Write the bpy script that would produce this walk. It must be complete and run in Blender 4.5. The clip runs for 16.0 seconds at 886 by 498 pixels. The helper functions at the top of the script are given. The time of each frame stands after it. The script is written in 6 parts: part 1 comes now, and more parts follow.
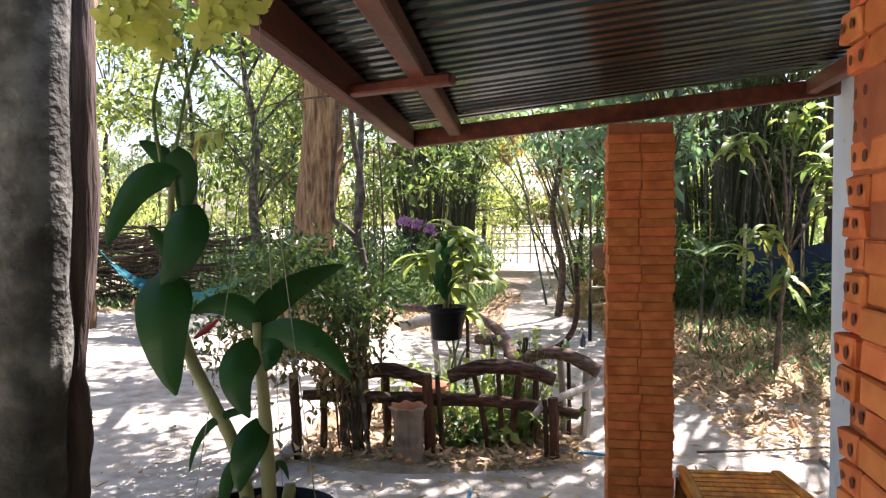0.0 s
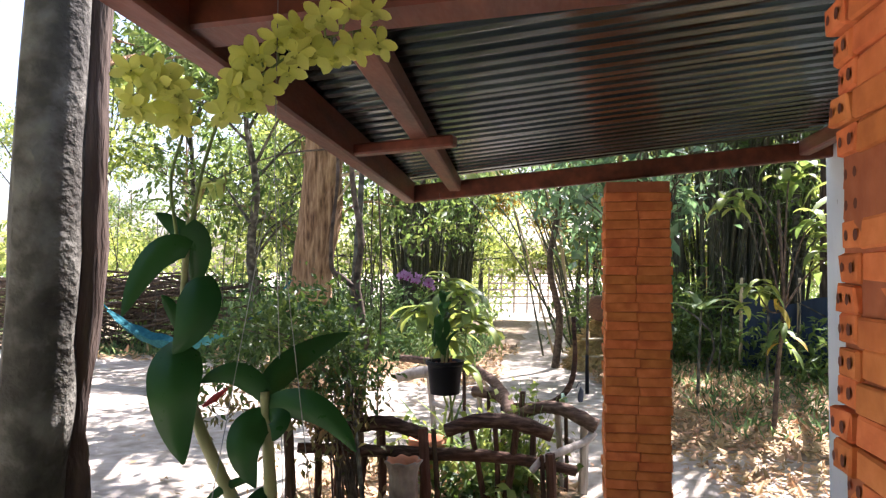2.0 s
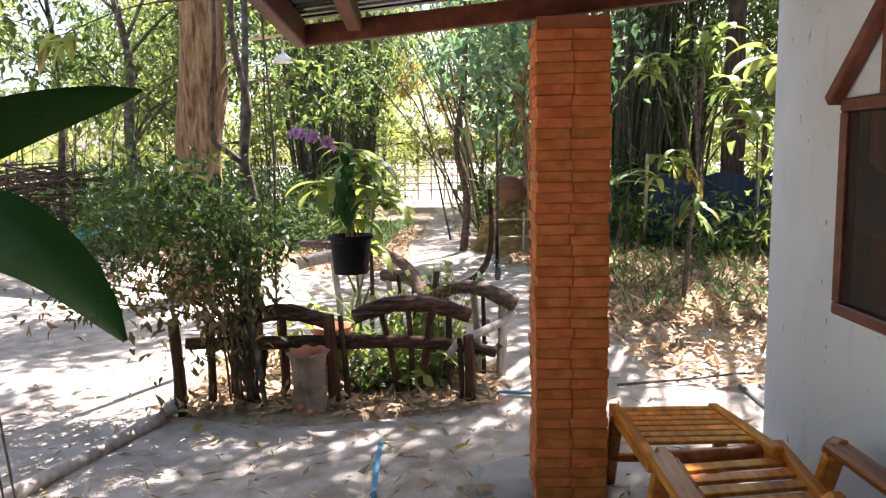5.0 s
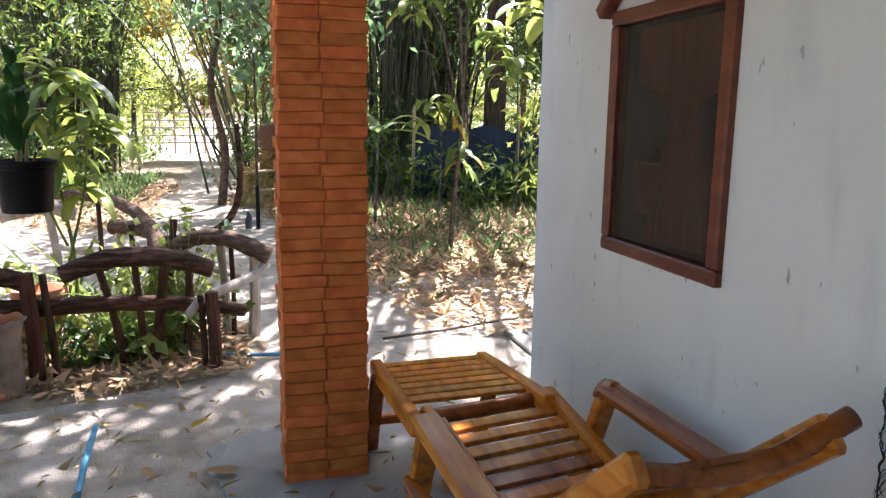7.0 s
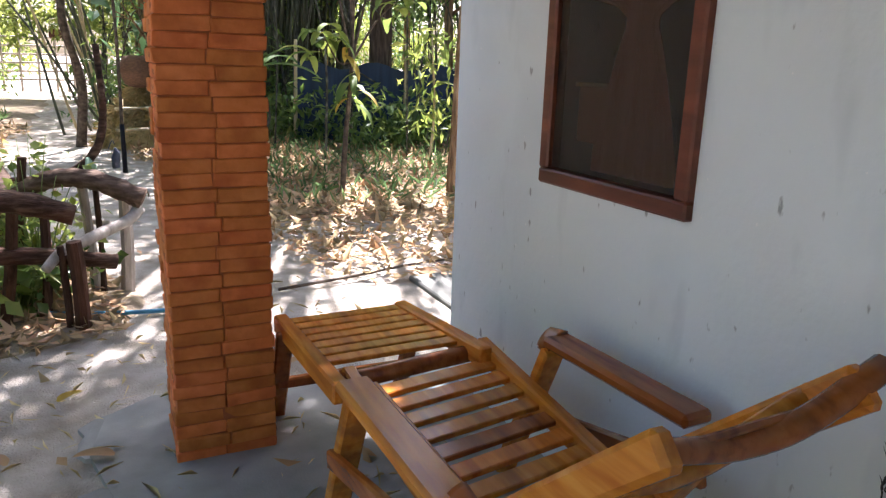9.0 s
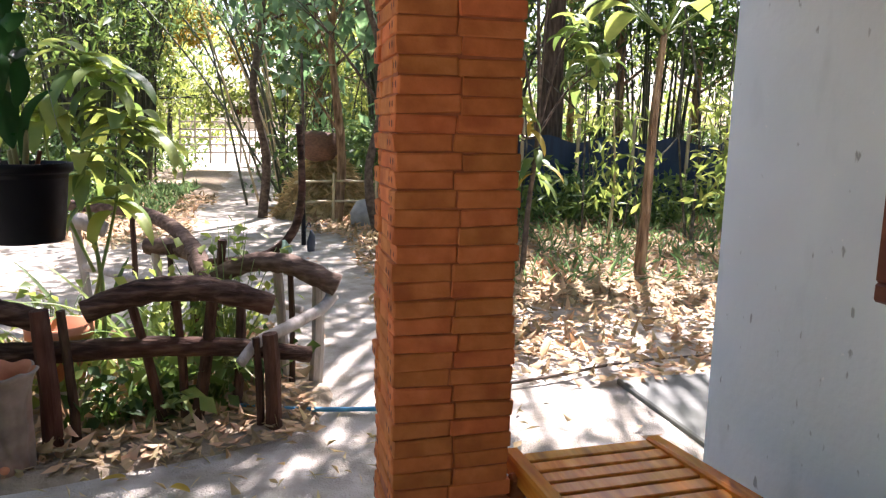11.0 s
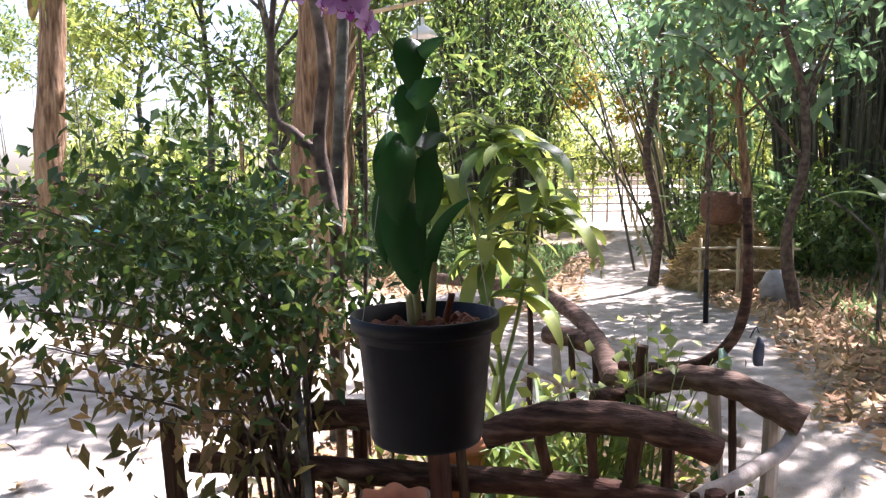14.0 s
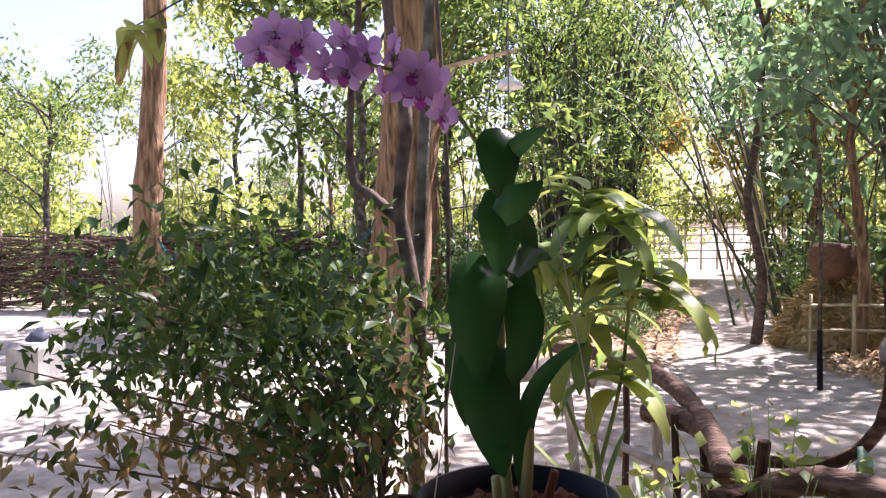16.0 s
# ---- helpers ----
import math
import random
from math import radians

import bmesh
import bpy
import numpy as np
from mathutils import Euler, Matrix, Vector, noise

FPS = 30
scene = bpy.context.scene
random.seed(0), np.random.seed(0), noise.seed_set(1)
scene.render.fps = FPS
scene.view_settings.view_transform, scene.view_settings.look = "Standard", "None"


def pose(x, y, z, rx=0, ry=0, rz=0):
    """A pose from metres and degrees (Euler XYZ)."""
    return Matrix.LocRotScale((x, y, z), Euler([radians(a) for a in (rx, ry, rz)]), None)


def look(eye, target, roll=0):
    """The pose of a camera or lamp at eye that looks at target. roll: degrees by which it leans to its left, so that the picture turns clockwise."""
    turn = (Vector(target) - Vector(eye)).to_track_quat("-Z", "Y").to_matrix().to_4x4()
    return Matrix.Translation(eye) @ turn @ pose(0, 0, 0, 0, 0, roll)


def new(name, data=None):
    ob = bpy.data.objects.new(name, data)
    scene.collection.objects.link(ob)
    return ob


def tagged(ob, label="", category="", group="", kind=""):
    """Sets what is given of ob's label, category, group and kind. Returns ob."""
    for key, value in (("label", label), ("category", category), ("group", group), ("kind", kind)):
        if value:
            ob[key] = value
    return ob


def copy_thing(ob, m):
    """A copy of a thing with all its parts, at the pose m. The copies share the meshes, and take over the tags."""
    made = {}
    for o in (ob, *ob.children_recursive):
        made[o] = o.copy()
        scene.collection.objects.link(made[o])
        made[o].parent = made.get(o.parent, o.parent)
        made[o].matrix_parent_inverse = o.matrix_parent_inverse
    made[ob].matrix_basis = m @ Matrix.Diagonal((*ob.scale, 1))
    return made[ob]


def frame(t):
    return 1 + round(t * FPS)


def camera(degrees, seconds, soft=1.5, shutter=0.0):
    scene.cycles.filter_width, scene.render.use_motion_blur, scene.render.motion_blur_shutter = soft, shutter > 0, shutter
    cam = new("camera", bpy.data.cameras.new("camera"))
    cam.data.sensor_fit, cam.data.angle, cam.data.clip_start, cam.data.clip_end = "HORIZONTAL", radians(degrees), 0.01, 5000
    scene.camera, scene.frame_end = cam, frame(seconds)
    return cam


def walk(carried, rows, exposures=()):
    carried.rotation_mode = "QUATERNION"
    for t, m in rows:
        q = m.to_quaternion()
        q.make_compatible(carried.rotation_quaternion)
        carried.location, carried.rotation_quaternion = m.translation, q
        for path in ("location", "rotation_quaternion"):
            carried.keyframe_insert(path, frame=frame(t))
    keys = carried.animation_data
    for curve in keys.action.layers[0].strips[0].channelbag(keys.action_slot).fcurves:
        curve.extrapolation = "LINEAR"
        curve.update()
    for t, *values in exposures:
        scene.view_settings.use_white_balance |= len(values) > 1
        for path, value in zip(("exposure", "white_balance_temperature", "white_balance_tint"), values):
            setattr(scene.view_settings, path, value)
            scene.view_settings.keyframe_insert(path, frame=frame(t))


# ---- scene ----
cam = camera(62.8, 16.0, 1.3)
PATH = [
    (0, (0.644, -0.234, 1.543), (0.291, 1.733, 1.473), -0.4),
    (0.5, (0.647, -0.255, 1.573), (0.269, 1.709, 1.593), -0.6),
    (1, (0.64, -0.27, 1.586), (0.246, 1.688, 1.683), 0.1),
    (1.5, (0.639, -0.277, 1.59), (0.269, 1.684, 1.71), 0.6),
    (2, (0.638, -0.262, 1.574), (0.294, 1.707, 1.636), 0.3),
    (2.5, (0.624, -0.234, 1.544), (0.297, 1.739, 1.524), 0.4),
    (3, (0.609, -0.2, 1.506), (0.31, 1.774, 1.389), -0.1),
    (3.2, (0.603, -0.169, 1.493), (0.304, 1.803, 1.339), -0.2),
    (5.3, (0.528, 0.321, 1.426), (0.482, 2.305, 1.177), -1.1),
    (5.5, (0.52, 0.362, 1.414), (0.499, 2.346, 1.159), -1.0),
    (6, (0.57, 0.483, 1.381), (0.74, 2.46, 1.136), 1.3),
    (6.5, (0.654, 0.62, 1.342), (0.996, 2.571, 1.064), 0.3),
    (7, (0.677, 0.705, 1.289), (1.208, 2.601, 0.938), 0.8),
    (7.5, (0.695, 0.799, 1.232), (1.407, 2.616, 0.793), 0.7),
    (8, (0.69, 0.889, 1.19), (1.496, 2.638, 0.652), 1.7),
    (8.2, (0.681, 0.923, 1.189), (1.51, 2.664, 0.657), 2.0),
    (10.3, (0.62, 1.306, 1.226), (1.353, 3.13, 0.855), 2.3),
    (10.5, (0.603, 1.369, 1.223), (1.246, 3.229, 0.867), 2.0),
    (11, (0.532, 1.553, 1.23), (0.989, 3.473, 0.91), 1.1),
    (11.5, (0.467, 1.688, 1.228), (0.747, 3.643, 0.91), 0.3),
    (12, (0.433, 1.783, 1.248), (0.445, 3.761, 0.953), -0.4),
    (12.5, (0.426, 1.925, 1.27), (0.187, 3.896, 1.029), 0.0),
    (13, (0.404, 2.035, 1.272), (0.005, 3.981, 1.037), -0.8),
    (13.5, (0.358, 2.175, 1.284), (-0.138, 4.102, 1.084), -0.8),
    (14, (0.318, 2.288, 1.308), (-0.221, 4.206, 1.136), -0.9),
    (14.5, (0.284, 2.37, 1.343), (-0.316, 4.272, 1.188), -0.7),
    (15, (0.261, 2.438, 1.366), (-0.421, 4.315, 1.251), -0.1),
    (15.5, (0.252, 2.492, 1.381), (-0.465, 4.356, 1.286), -0.6),
    (16, (0.245, 2.505, 1.393), (-0.515, 4.354, 1.345), -0.9),
]
walk(cam, [(t, look(eye, target, roll)) for t, eye, target, roll in PATH],
     [(0, 2.42, 6000, 26), (3, 2.5, 6000, 25), (5.5, 2.48, 6100, 27), (8, 2.66, 5850, 24), (11, 2.43, 5950, 26), (12.5, 2.48, 5550, 23), (14, 2.42, 5850, 30), (16, 2.28, 6000, 38)])

# ---- light ----
SUN_AZ, SUN_EL = 28.0, 56.0          # degrees right of +y, and up
sun_dir = Vector((math.sin(radians(SUN_AZ)) * math.cos(radians(SUN_EL)), math.cos(radians(SUN_AZ)) * math.cos(radians(SUN_EL)), math.sin(radians(SUN_EL))))
world = bpy.data.worlds.new("sky")
scene.world = world
world.use_nodes = True
_sky = world.node_tree.nodes.new("ShaderNodeTexSky")
_sky.sky_type, _sky.sun_disc = "NISHITA", False
_sky.sun_elevation, _sky.sun_rotation = radians(SUN_EL), radians(SUN_AZ)
_sky.dust_density, _sky.air_density = 3.0, 1.2
world.node_tree.links.new(_sky.outputs[0], world.node_tree.nodes["Background"].inputs[0])
world.node_tree.nodes["Background"].inputs[1].default_value = 0.07
_sl = bpy.data.lights.new("sun", "SUN")
_sl.energy, _sl.angle, _sl.color = 5.0, radians(0.55), (1.0, 0.95, 0.87)
_so = new("sun", _sl)
_so.matrix_world = look(sun_dir * 40, (0, 0, 0))


# ---- materials ----
def mat(name, colours, rough=0.8, scale=8.0, bump=0.3, stretch=(1, 1, 1), spots=None, spot_scale=1.2, spot_amount=0.5, metal=0.0, fine=60.0, vary=0.0, island=0.0, dist=0.01, spec=0.5):
    """Two scales of noise over a few base colours, with relief; vary: by piece, island: by leaf."""
    m = bpy.data.materials.new(name)
    m.use_nodes = True
    nt = m.node_tree
    N, L = nt.nodes, nt.links
    b = N["Principled BSDF"]
    co = N.new("ShaderNodeTexCoord")
    mp = N.new("ShaderNodeMapping")
    mp.inputs["Scale"].default_value = stretch
    L.new(co.outputs["Object"], mp.inputs[0])
    vec = mp.outputs[0]
    if vary:
        oi = N.new("ShaderNodeObjectInfo")
        ad = N.new("ShaderNodeVectorMath")
        ad.operation = "MULTIPLY_ADD"
        cb = N.new("ShaderNodeCombineXYZ")
        for i in range(3):
            L.new(oi.outputs["Random"], cb.inputs[i])
        L.new(cb.outputs[0], ad.inputs[0])
        ad.inputs[1].default_value = (37.0, 91.0, 53.0)
        L.new(vec, ad.inputs[2])
        vec = ad.outputs[0]
    n1 = N.new("ShaderNodeTexNoise")
    n1.inputs["Scale"].default_value, n1.inputs["Detail"].default_value = scale, 6
    L.new(vec, n1.inputs["Vector"])
    ramp = N.new("ShaderNodeValToRGB")
    el = ramp.color_ramp.elements
    while len(el) < len(colours):
        el.new(0.5)
    for i, c in enumerate(colours):
        el[i].position = 0.3 + 0.4 * i / max(1, len(colours) - 1)
        el[i].color = (*c, 1)
    L.new(n1.outputs["Fac"], ramp.inputs[0])
    col = ramp.outputs[0]
    n2 = N.new("ShaderNodeTexNoise")
    n2.inputs["Scale"].default_value, n2.inputs["Detail"].default_value = spot_scale, 4
    L.new(vec, n2.inputs["Vector"])
    if spots:
        mr = N.new("ShaderNodeMapRange")
        mr.inputs[1].default_value, mr.inputs[2].default_value, mr.inputs[4].default_value = 0.5, 0.68, spot_amount
        L.new(n2.outputs["Fac"], mr.inputs[0])
        mx = N.new("ShaderNodeMix")
        mx.data_type = "RGBA"
        L.new(mr.outputs[0], mx.inputs[0])
        L.new(col, mx.inputs[6])
        mx.inputs[7].default_value = (*spots, 1)
        col = mx.outputs[2]
    if vary or island:
        hs = N.new("ShaderNodeHueSaturation")
        src = N.new("ShaderNodeObjectInfo").outputs["Random"] if vary else N.new("ShaderNodeNewGeometry").outputs["Random Per Island"]
        amount = vary or island
        mv = N.new("ShaderNodeMapRange")
        mv.inputs[3].default_value, mv.inputs[4].default_value = 1 - amount, 1 + amount
        L.new(src, mv.inputs[0])
        L.new(mv.outputs[0], hs.inputs["Value"])
        mh = N.new("ShaderNodeMapRange")
        mh.inputs[3].default_value, mh.inputs[4].default_value = 0.5 + amount * 0.05, 0.5 - amount * 0.05
        L.new(src, mh.inputs[0])
        L.new(mh.outputs[0], hs.inputs["Hue"])
        L.new(col, hs.inputs["Color"])
        col = hs.outputs[0]
    L.new(col, b.inputs["Base Color"])
    n3 = N.new("ShaderNodeTexNoise")
    n3.inputs["Scale"].default_value, n3.inputs["Detail"].default_value = fine, 3
    L.new(vec, n3.inputs["Vector"])
    rr = N.new("ShaderNodeMapRange")
    rr.inputs[3].default_value, rr.inputs[4].default_value = max(0.02, rough - 0.12), min(1, rough + 0.12)
    L.new(n3.outputs["Fac"], rr.inputs[0])
    L.new(rr.outputs[0], b.inputs["Roughness"])
    b.inputs["Metallic"].default_value = metal
    b.inputs["Specular IOR Level"].default_value = spec
    if bump:
        sm = N.new("ShaderNodeMath")
        sm.operation = "MULTIPLY_ADD"
        L.new(n3.outputs["Fac"], sm.inputs[0])
        sm.inputs[1].default_value = 0.35
        L.new(n1.outputs["Fac"], sm.inputs[2])
        bp = N.new("ShaderNodeBump")
        bp.inputs["Strength"].default_value, bp.inputs["Distance"].default_value = bump, dist
        L.new(sm.outputs[0], bp.inputs["Height"])
        L.new(bp.outputs[0], b.inputs["Normal"])
    return m


def leaf_mat(name, colours, rough=0.45, glow=0.45, island=0.35, glow_colour=None, scale=3.0, spec=0.3):
    """A leaf: glossy skin over a body that lets light through."""
    m = mat(name, colours, rough, scale=scale, bump=0.0, island=island, spec=spec)
    nt = m.node_tree
    N, L = nt.nodes, nt.links
    b = N["Principled BSDF"]
    src = b.inputs["Base Color"].links[0].from_socket
    tr = N.new("ShaderNodeBsdfTranslucent")
    if glow_colour:
        mx = N.new("ShaderNodeMix")
        mx.data_type, mx.blend_type = "RGBA", "MULTIPLY"
        mx.inputs[0].default_value = 1.0
        L.new(src, mx.inputs[6])
        mx.inputs[7].default_value = (*glow_colour, 1)
        L.new(mx.outputs[2], tr.inputs[0])
    else:
        L.new(src, tr.inputs[0])
    ms = N.new("ShaderNodeMixShader")
    ms.inputs[0].default_value = glow
    L.new(b.outputs[0], ms.inputs[1])
    L.new(tr.outputs[0], ms.inputs[2])
    L.new(ms.outputs[0], N["Material Output"].inputs[0])
    return m


M_sand = mat("sand", [(0.27, 0.23, 0.175), (0.40, 0.355, 0.29), (0.52, 0.47, 0.40)], 0.95, scale=6, bump=0.9, spots=(0.25, 0.21, 0.16), spot_scale=0.8, spot_amount=0.5, fine=120, dist=0.035, spec=0.2)
M_earth = mat("leafy_earth", [(0.16, 0.12, 0.08), (0.27, 0.21, 0.14), (0.33, 0.26, 0.18)], 0.95, scale=9, bump=0.7, spots=(0.12, 0.13, 0.05), spot_scale=0.7, spot_amount=0.55, fine=90, dist=0.03, spec=0.2)
M_cement = mat("cement", [(0.22, 0.225, 0.205), (0.29, 0.29, 0.265), (0.36, 0.355, 0.325)], 0.85, scale=6, bump=0.3, spots=(0.2, 0.19, 0.17), spot_scale=1.5, fine=150, spec=0.3)
M_brick = mat("fired_brick", [(0.46, 0.135, 0.04), (0.60, 0.19, 0.055), (0.70, 0.245, 0.08)], 0.85, scale=14, bump=0.45, spots=(0.40, 0.10, 0.032), spot_scale=9, spot_amount=0.6, fine=160, vary=0.13, dist=0.004, spec=0.25)
# brick colour darkened to the shade inside the end holes
M_hole_shade = mat("brick_hole_shade", [(0.10, 0.03, 0.015), (0.14, 0.04, 0.02)], 0.95, bump=0)
M_mortar = mat("mortar", [(0.30, 0.085, 0.032), (0.40, 0.125, 0.05)], 0.95, scale=20, bump=0.4)
M_plaster = mat("whitewashed_plaster", [(0.64, 0.71, 0.76), (0.71, 0.78, 0.82), (0.76, 0.81, 0.84)], 0.85, scale=2.2, bump=0.35, spots=(0.52, 0.58, 0.62), spot_scale=1.1, spot_amount=0.45, fine=40, dist=0.012, spec=0.25)
_n = M_plaster.node_tree
_b = _n.nodes["Principled BSDF"]
_src = _b.inputs["Base Color"].links[0].from_socket
_co = _n.nodes.new("ShaderNodeTexCoord")
for _sc, _lo, _hi, _c, _st in ((26.0, 0.685, 0.735, (0.26, 0.29, 0.31, 1), (1, 1, 0.5)), (7.0, 0.60, 0.72, (0.47, 0.53, 0.57, 1), (1, 1, 0.35)), (60.0, 0.70, 0.78, (0.84, 0.86, 0.87, 1), (1, 1, 1))):
    _mp, _tx, _mr, _mx = (_n.nodes.new("ShaderNode" + k) for k in ("Mapping", "TexNoise", "MapRange", "Mix"))
    _mp.inputs["Scale"].default_value = _st
    _tx.inputs["Scale"].default_value, _tx.inputs["Detail"].default_value = _sc, 3
    _mr.inputs[1].default_value, _mr.inputs[2].default_value, _mr.inputs[4].default_value = _lo, _hi, 0.8 if _sc != 7.0 else 0.35
    _mx.data_type = "RGBA"
    _mx.inputs[7].default_value = _c
    _n.links.new(_co.outputs["Object"], _mp.inputs[0])
    _n.links.new(_mp.outputs[0], _tx.inputs["Vector"])
    _n.links.new(_tx.outputs["Fac"], _mr.inputs[0])
    _n.links.new(_mr.outputs[0], _mx.inputs[0])
    _n.links.new(_src, _mx.inputs[6])
    _src = _mx.outputs[2]
_n.links.new(_src, _b.inputs["Base Color"])
M_redwood = mat("red_stained_timber", [(0.085, 0.022, 0.010), (0.15, 0.038, 0.017), (0.215, 0.06, 0.027)], 0.45, scale=7, bump=0.3, stretch=(3, 0.5, 3), spots=(0.08, 0.02, 0.01), spot_scale=3, fine=60, dist=0.004)
M_teak = mat("varnished_teak", [(0.46, 0.135, 0.014), (0.62, 0.22, 0.024), (0.72, 0.31, 0.045)], 0.2, scale=6, bump=0.12, stretch=(6, 0.7, 6), spots=(0.30, 0.12, 0.03), spot_scale=2.5, spot_amount=0.7, fine=80, vary=0.12, dist=0.003)
M_teak_dark = mat("dark_varnished_teak", [(0.19, 0.048, 0.010), (0.33, 0.095, 0.018), (0.44, 0.15, 0.032)], 0.2, scale=6, bump=0.12, stretch=(6, 0.7, 6), spots=(0.12, 0.035, 0.012), spot_scale=3, fine=80, vary=0.12, dist=0.003)
M_log = mat("weathered_log", [(0.016, 0.009, 0.006), (0.058, 0.031, 0.020), (0.15, 0.09, 0.06)], 0.8, scale=14, bump=0.9, stretch=(0.6, 3, 3), spots=(0.12, 0.042, 0.024), spot_scale=2.2, spot_amount=0.5, fine=70, dist=0.015, spec=0.15)
M_post = mat("weathered_post", [(0.03, 0.016, 0.011), (0.065, 0.034, 0.022), (0.11, 0.062, 0.04)], 0.8, scale=14, bump=0.8, stretch=(3, 3, 0.5), spots=(0.10, 0.038, 0.02), spot_scale=3, fine=70, vary=0.2, dist=0.01, spec=0.15)
M_log_pale = mat("bleached_log", [(0.05, 0.030, 0.020), (0.125, 0.080, 0.056), (0.22, 0.155, 0.112)], 0.85, scale=13, bump=0.8, stretch=(0.6, 3, 3), spots=(0.10, 0.06, 0.045), spot_scale=2.5, spot_amount=0.6, fine=70, dist=0.012, spec=0.15)
M_greywood = mat("grey_driftwood", [(0.24, 0.20, 0.16), (0.36, 0.31, 0.26), (0.45, 0.40, 0.34)], 0.85, scale=12, bump=0.7, stretch=(2, 2, 0.6), fine=70, dist=0.01)
M_bark_grey = mat("smooth_grey_bark", [(0.028, 0.025, 0.019), (0.072, 0.067, 0.051), (0.135, 0.128, 0.10)], 0.9, scale=9, bump=1.0, stretch=(1, 1, 1.1), spots=(0.19, 0.185, 0.15), spot_scale=9, spot_amount=0.6, fine=55, dist=0.02, spec=0.25)
M_bark = mat("rough_brown_bark", [(0.08, 0.045, 0.024), (0.26, 0.16, 0.088), (0.43, 0.295, 0.175)], 0.9, scale=10, bump=1.0, stretch=(2.5, 2.5, 0.35), spots=(0.42, 0.30, 0.17), spot_scale=1.6, spot_amount=0.5, fine=40, dist=0.06, spec=0.2)
M_bark_dark = mat("dark_rough_bark", [(0.035, 0.024, 0.018), (0.075, 0.052, 0.038), (0.13, 0.095, 0.07)], 0.9, scale=9, bump=1.0, stretch=(2.5, 2.5, 0.4), fine=40, dist=0.02, spec=0.2)
M_twig = mat("dark_twig", [(0.045, 0.032, 0.024), (0.09, 0.066, 0.048), (0.15, 0.115, 0.085)], 0.85, scale=20, bump=0.5, fine=90, spec=0.15)
M_greenstem = mat("green_stem", [(0.10, 0.16, 0.03), (0.20, 0.26, 0.07)], 0.5, scale=20, bump=0.1)
M_leaf = leaf_mat("green_leaves", [(0.063, 0.120, 0.034), (0.112, 0.181, 0.051), (0.183, 0.250, 0.079)], glow=0.50, glow_colour=(1.35, 1.22, 0.95))
M_leaf_y = leaf_mat("light_green_leaves", [(0.132, 0.204, 0.050), (0.209, 0.275, 0.072), (0.319, 0.363, 0.110)], glow=0.50, glow_colour=(1.35, 1.22, 0.95))
M_leaf_d = leaf_mat("dark_green_leaves", [(0.024, 0.055, 0.018), (0.046, 0.088, 0.029), (0.083, 0.127, 0.046)], rough=0.42, glow=0.38, glow_colour=(1.7, 1.5, 0.7), spec=0.2)
M_leaf_b = leaf_mat("blue_green_leaves", [(0.086, 0.155, 0.098), (0.138, 0.224, 0.149), (0.218, 0.310, 0.218)], rough=0.3, glow=0.45, glow_colour=(1.4, 1.5, 0.9))
M_bamboo = leaf_mat("bamboo_leaves", [(0.085, 0.159, 0.055), (0.146, 0.232, 0.085), (0.232, 0.305, 0.122)], rough=0.5, glow=0.50)
M_leaf_autumn = leaf_mat("yellowing_leaves", [(0.30, 0.22, 0.03), (0.42, 0.30, 0.05), (0.25, 0.24, 0.04)], rough=0.6, glow=0.5)
M_dry = leaf_mat("dry_leaves", [(0.24, 0.14, 0.065), (0.40, 0.265, 0.13), (0.55, 0.40, 0.22)], rough=0.8, glow=0.12, island=0.4)
M_dryshrub = leaf_mat("half_dry_leaves", [(0.075, 0.088, 0.024), (0.15, 0.12, 0.04), (0.30, 0.19, 0.08)], rough=0.6, glow=0.52, island=0.45)
M_straw = mat("straw", [(0.42, 0.31, 0.12), (0.54, 0.42, 0.19), (0.62, 0.51, 0.27)], 0.8, scale=8, bump=0.4, island=0.25)
M_pot = mat("black_plastic", [(0.006, 0.006, 0.008), (0.010, 0.010, 0.012)], 0.45, scale=5, bump=0.05, spots=(0.02, 0.02, 0.02), spot_scale=6, spot_amount=0.3, spec=0.12)
M_husk = mat("coconut_husk", [(0.07, 0.022, 0.011), (0.15, 0.052, 0.025), (0.23, 0.092, 0.045)], 0.95, scale=18, bump=0.6, island=0.35)
M_orchid_leaf = leaf_mat("orchid_leaves", [(0.012, 0.058, 0.014), (0.022, 0.085, 0.020), (0.036, 0.115, 0.028)], rough=0.32, glow=0.16, island=0.2, scale=6)
M_pseudobulb = mat("orchid_cane", [(0.16, 0.20, 0.07), (0.30, 0.30, 0.13), (0.38, 0.36, 0.20)], 0.55, scale=15, bump=0.15)
M_wire = mat("galvanised_wire", [(0.16, 0.16, 0.155), (0.26, 0.26, 0.25)], 0.45, metal=0.7, bump=0)
M_zinc = mat("corrugated_zinc", [(0.055, 0.066, 0.060), (0.095, 0.11, 0.10), (0.155, 0.175, 0.162)], 0.2, scale=3, bump=0.04, metal=0.85, stretch=(0.6, 2, 1), spots=(0.16, 0.19, 0.17), spot_scale=1.3, spot_amount=0.7, fine=25)
M_ceramic = mat("rough_clay_jar", [(0.09, 0.062, 0.044), (0.20, 0.15, 0.112), (0.31, 0.245, 0.19)], 0.8, scale=7, bump=0.6, spots=(0.26, 0.10, 0.055), spot_scale=4, spot_amount=0.6, fine=50)
M_terra = mat("terracotta", [(0.40, 0.14, 0.06), (0.52, 0.21, 0.10)], 0.8, scale=9, bump=0.2)
M_blue_pipe = mat("blue_plastic_pipe", [(0.05, 0.22, 0.36), (0.08, 0.30, 0.46)], 0.45, scale=9, bump=0.05)
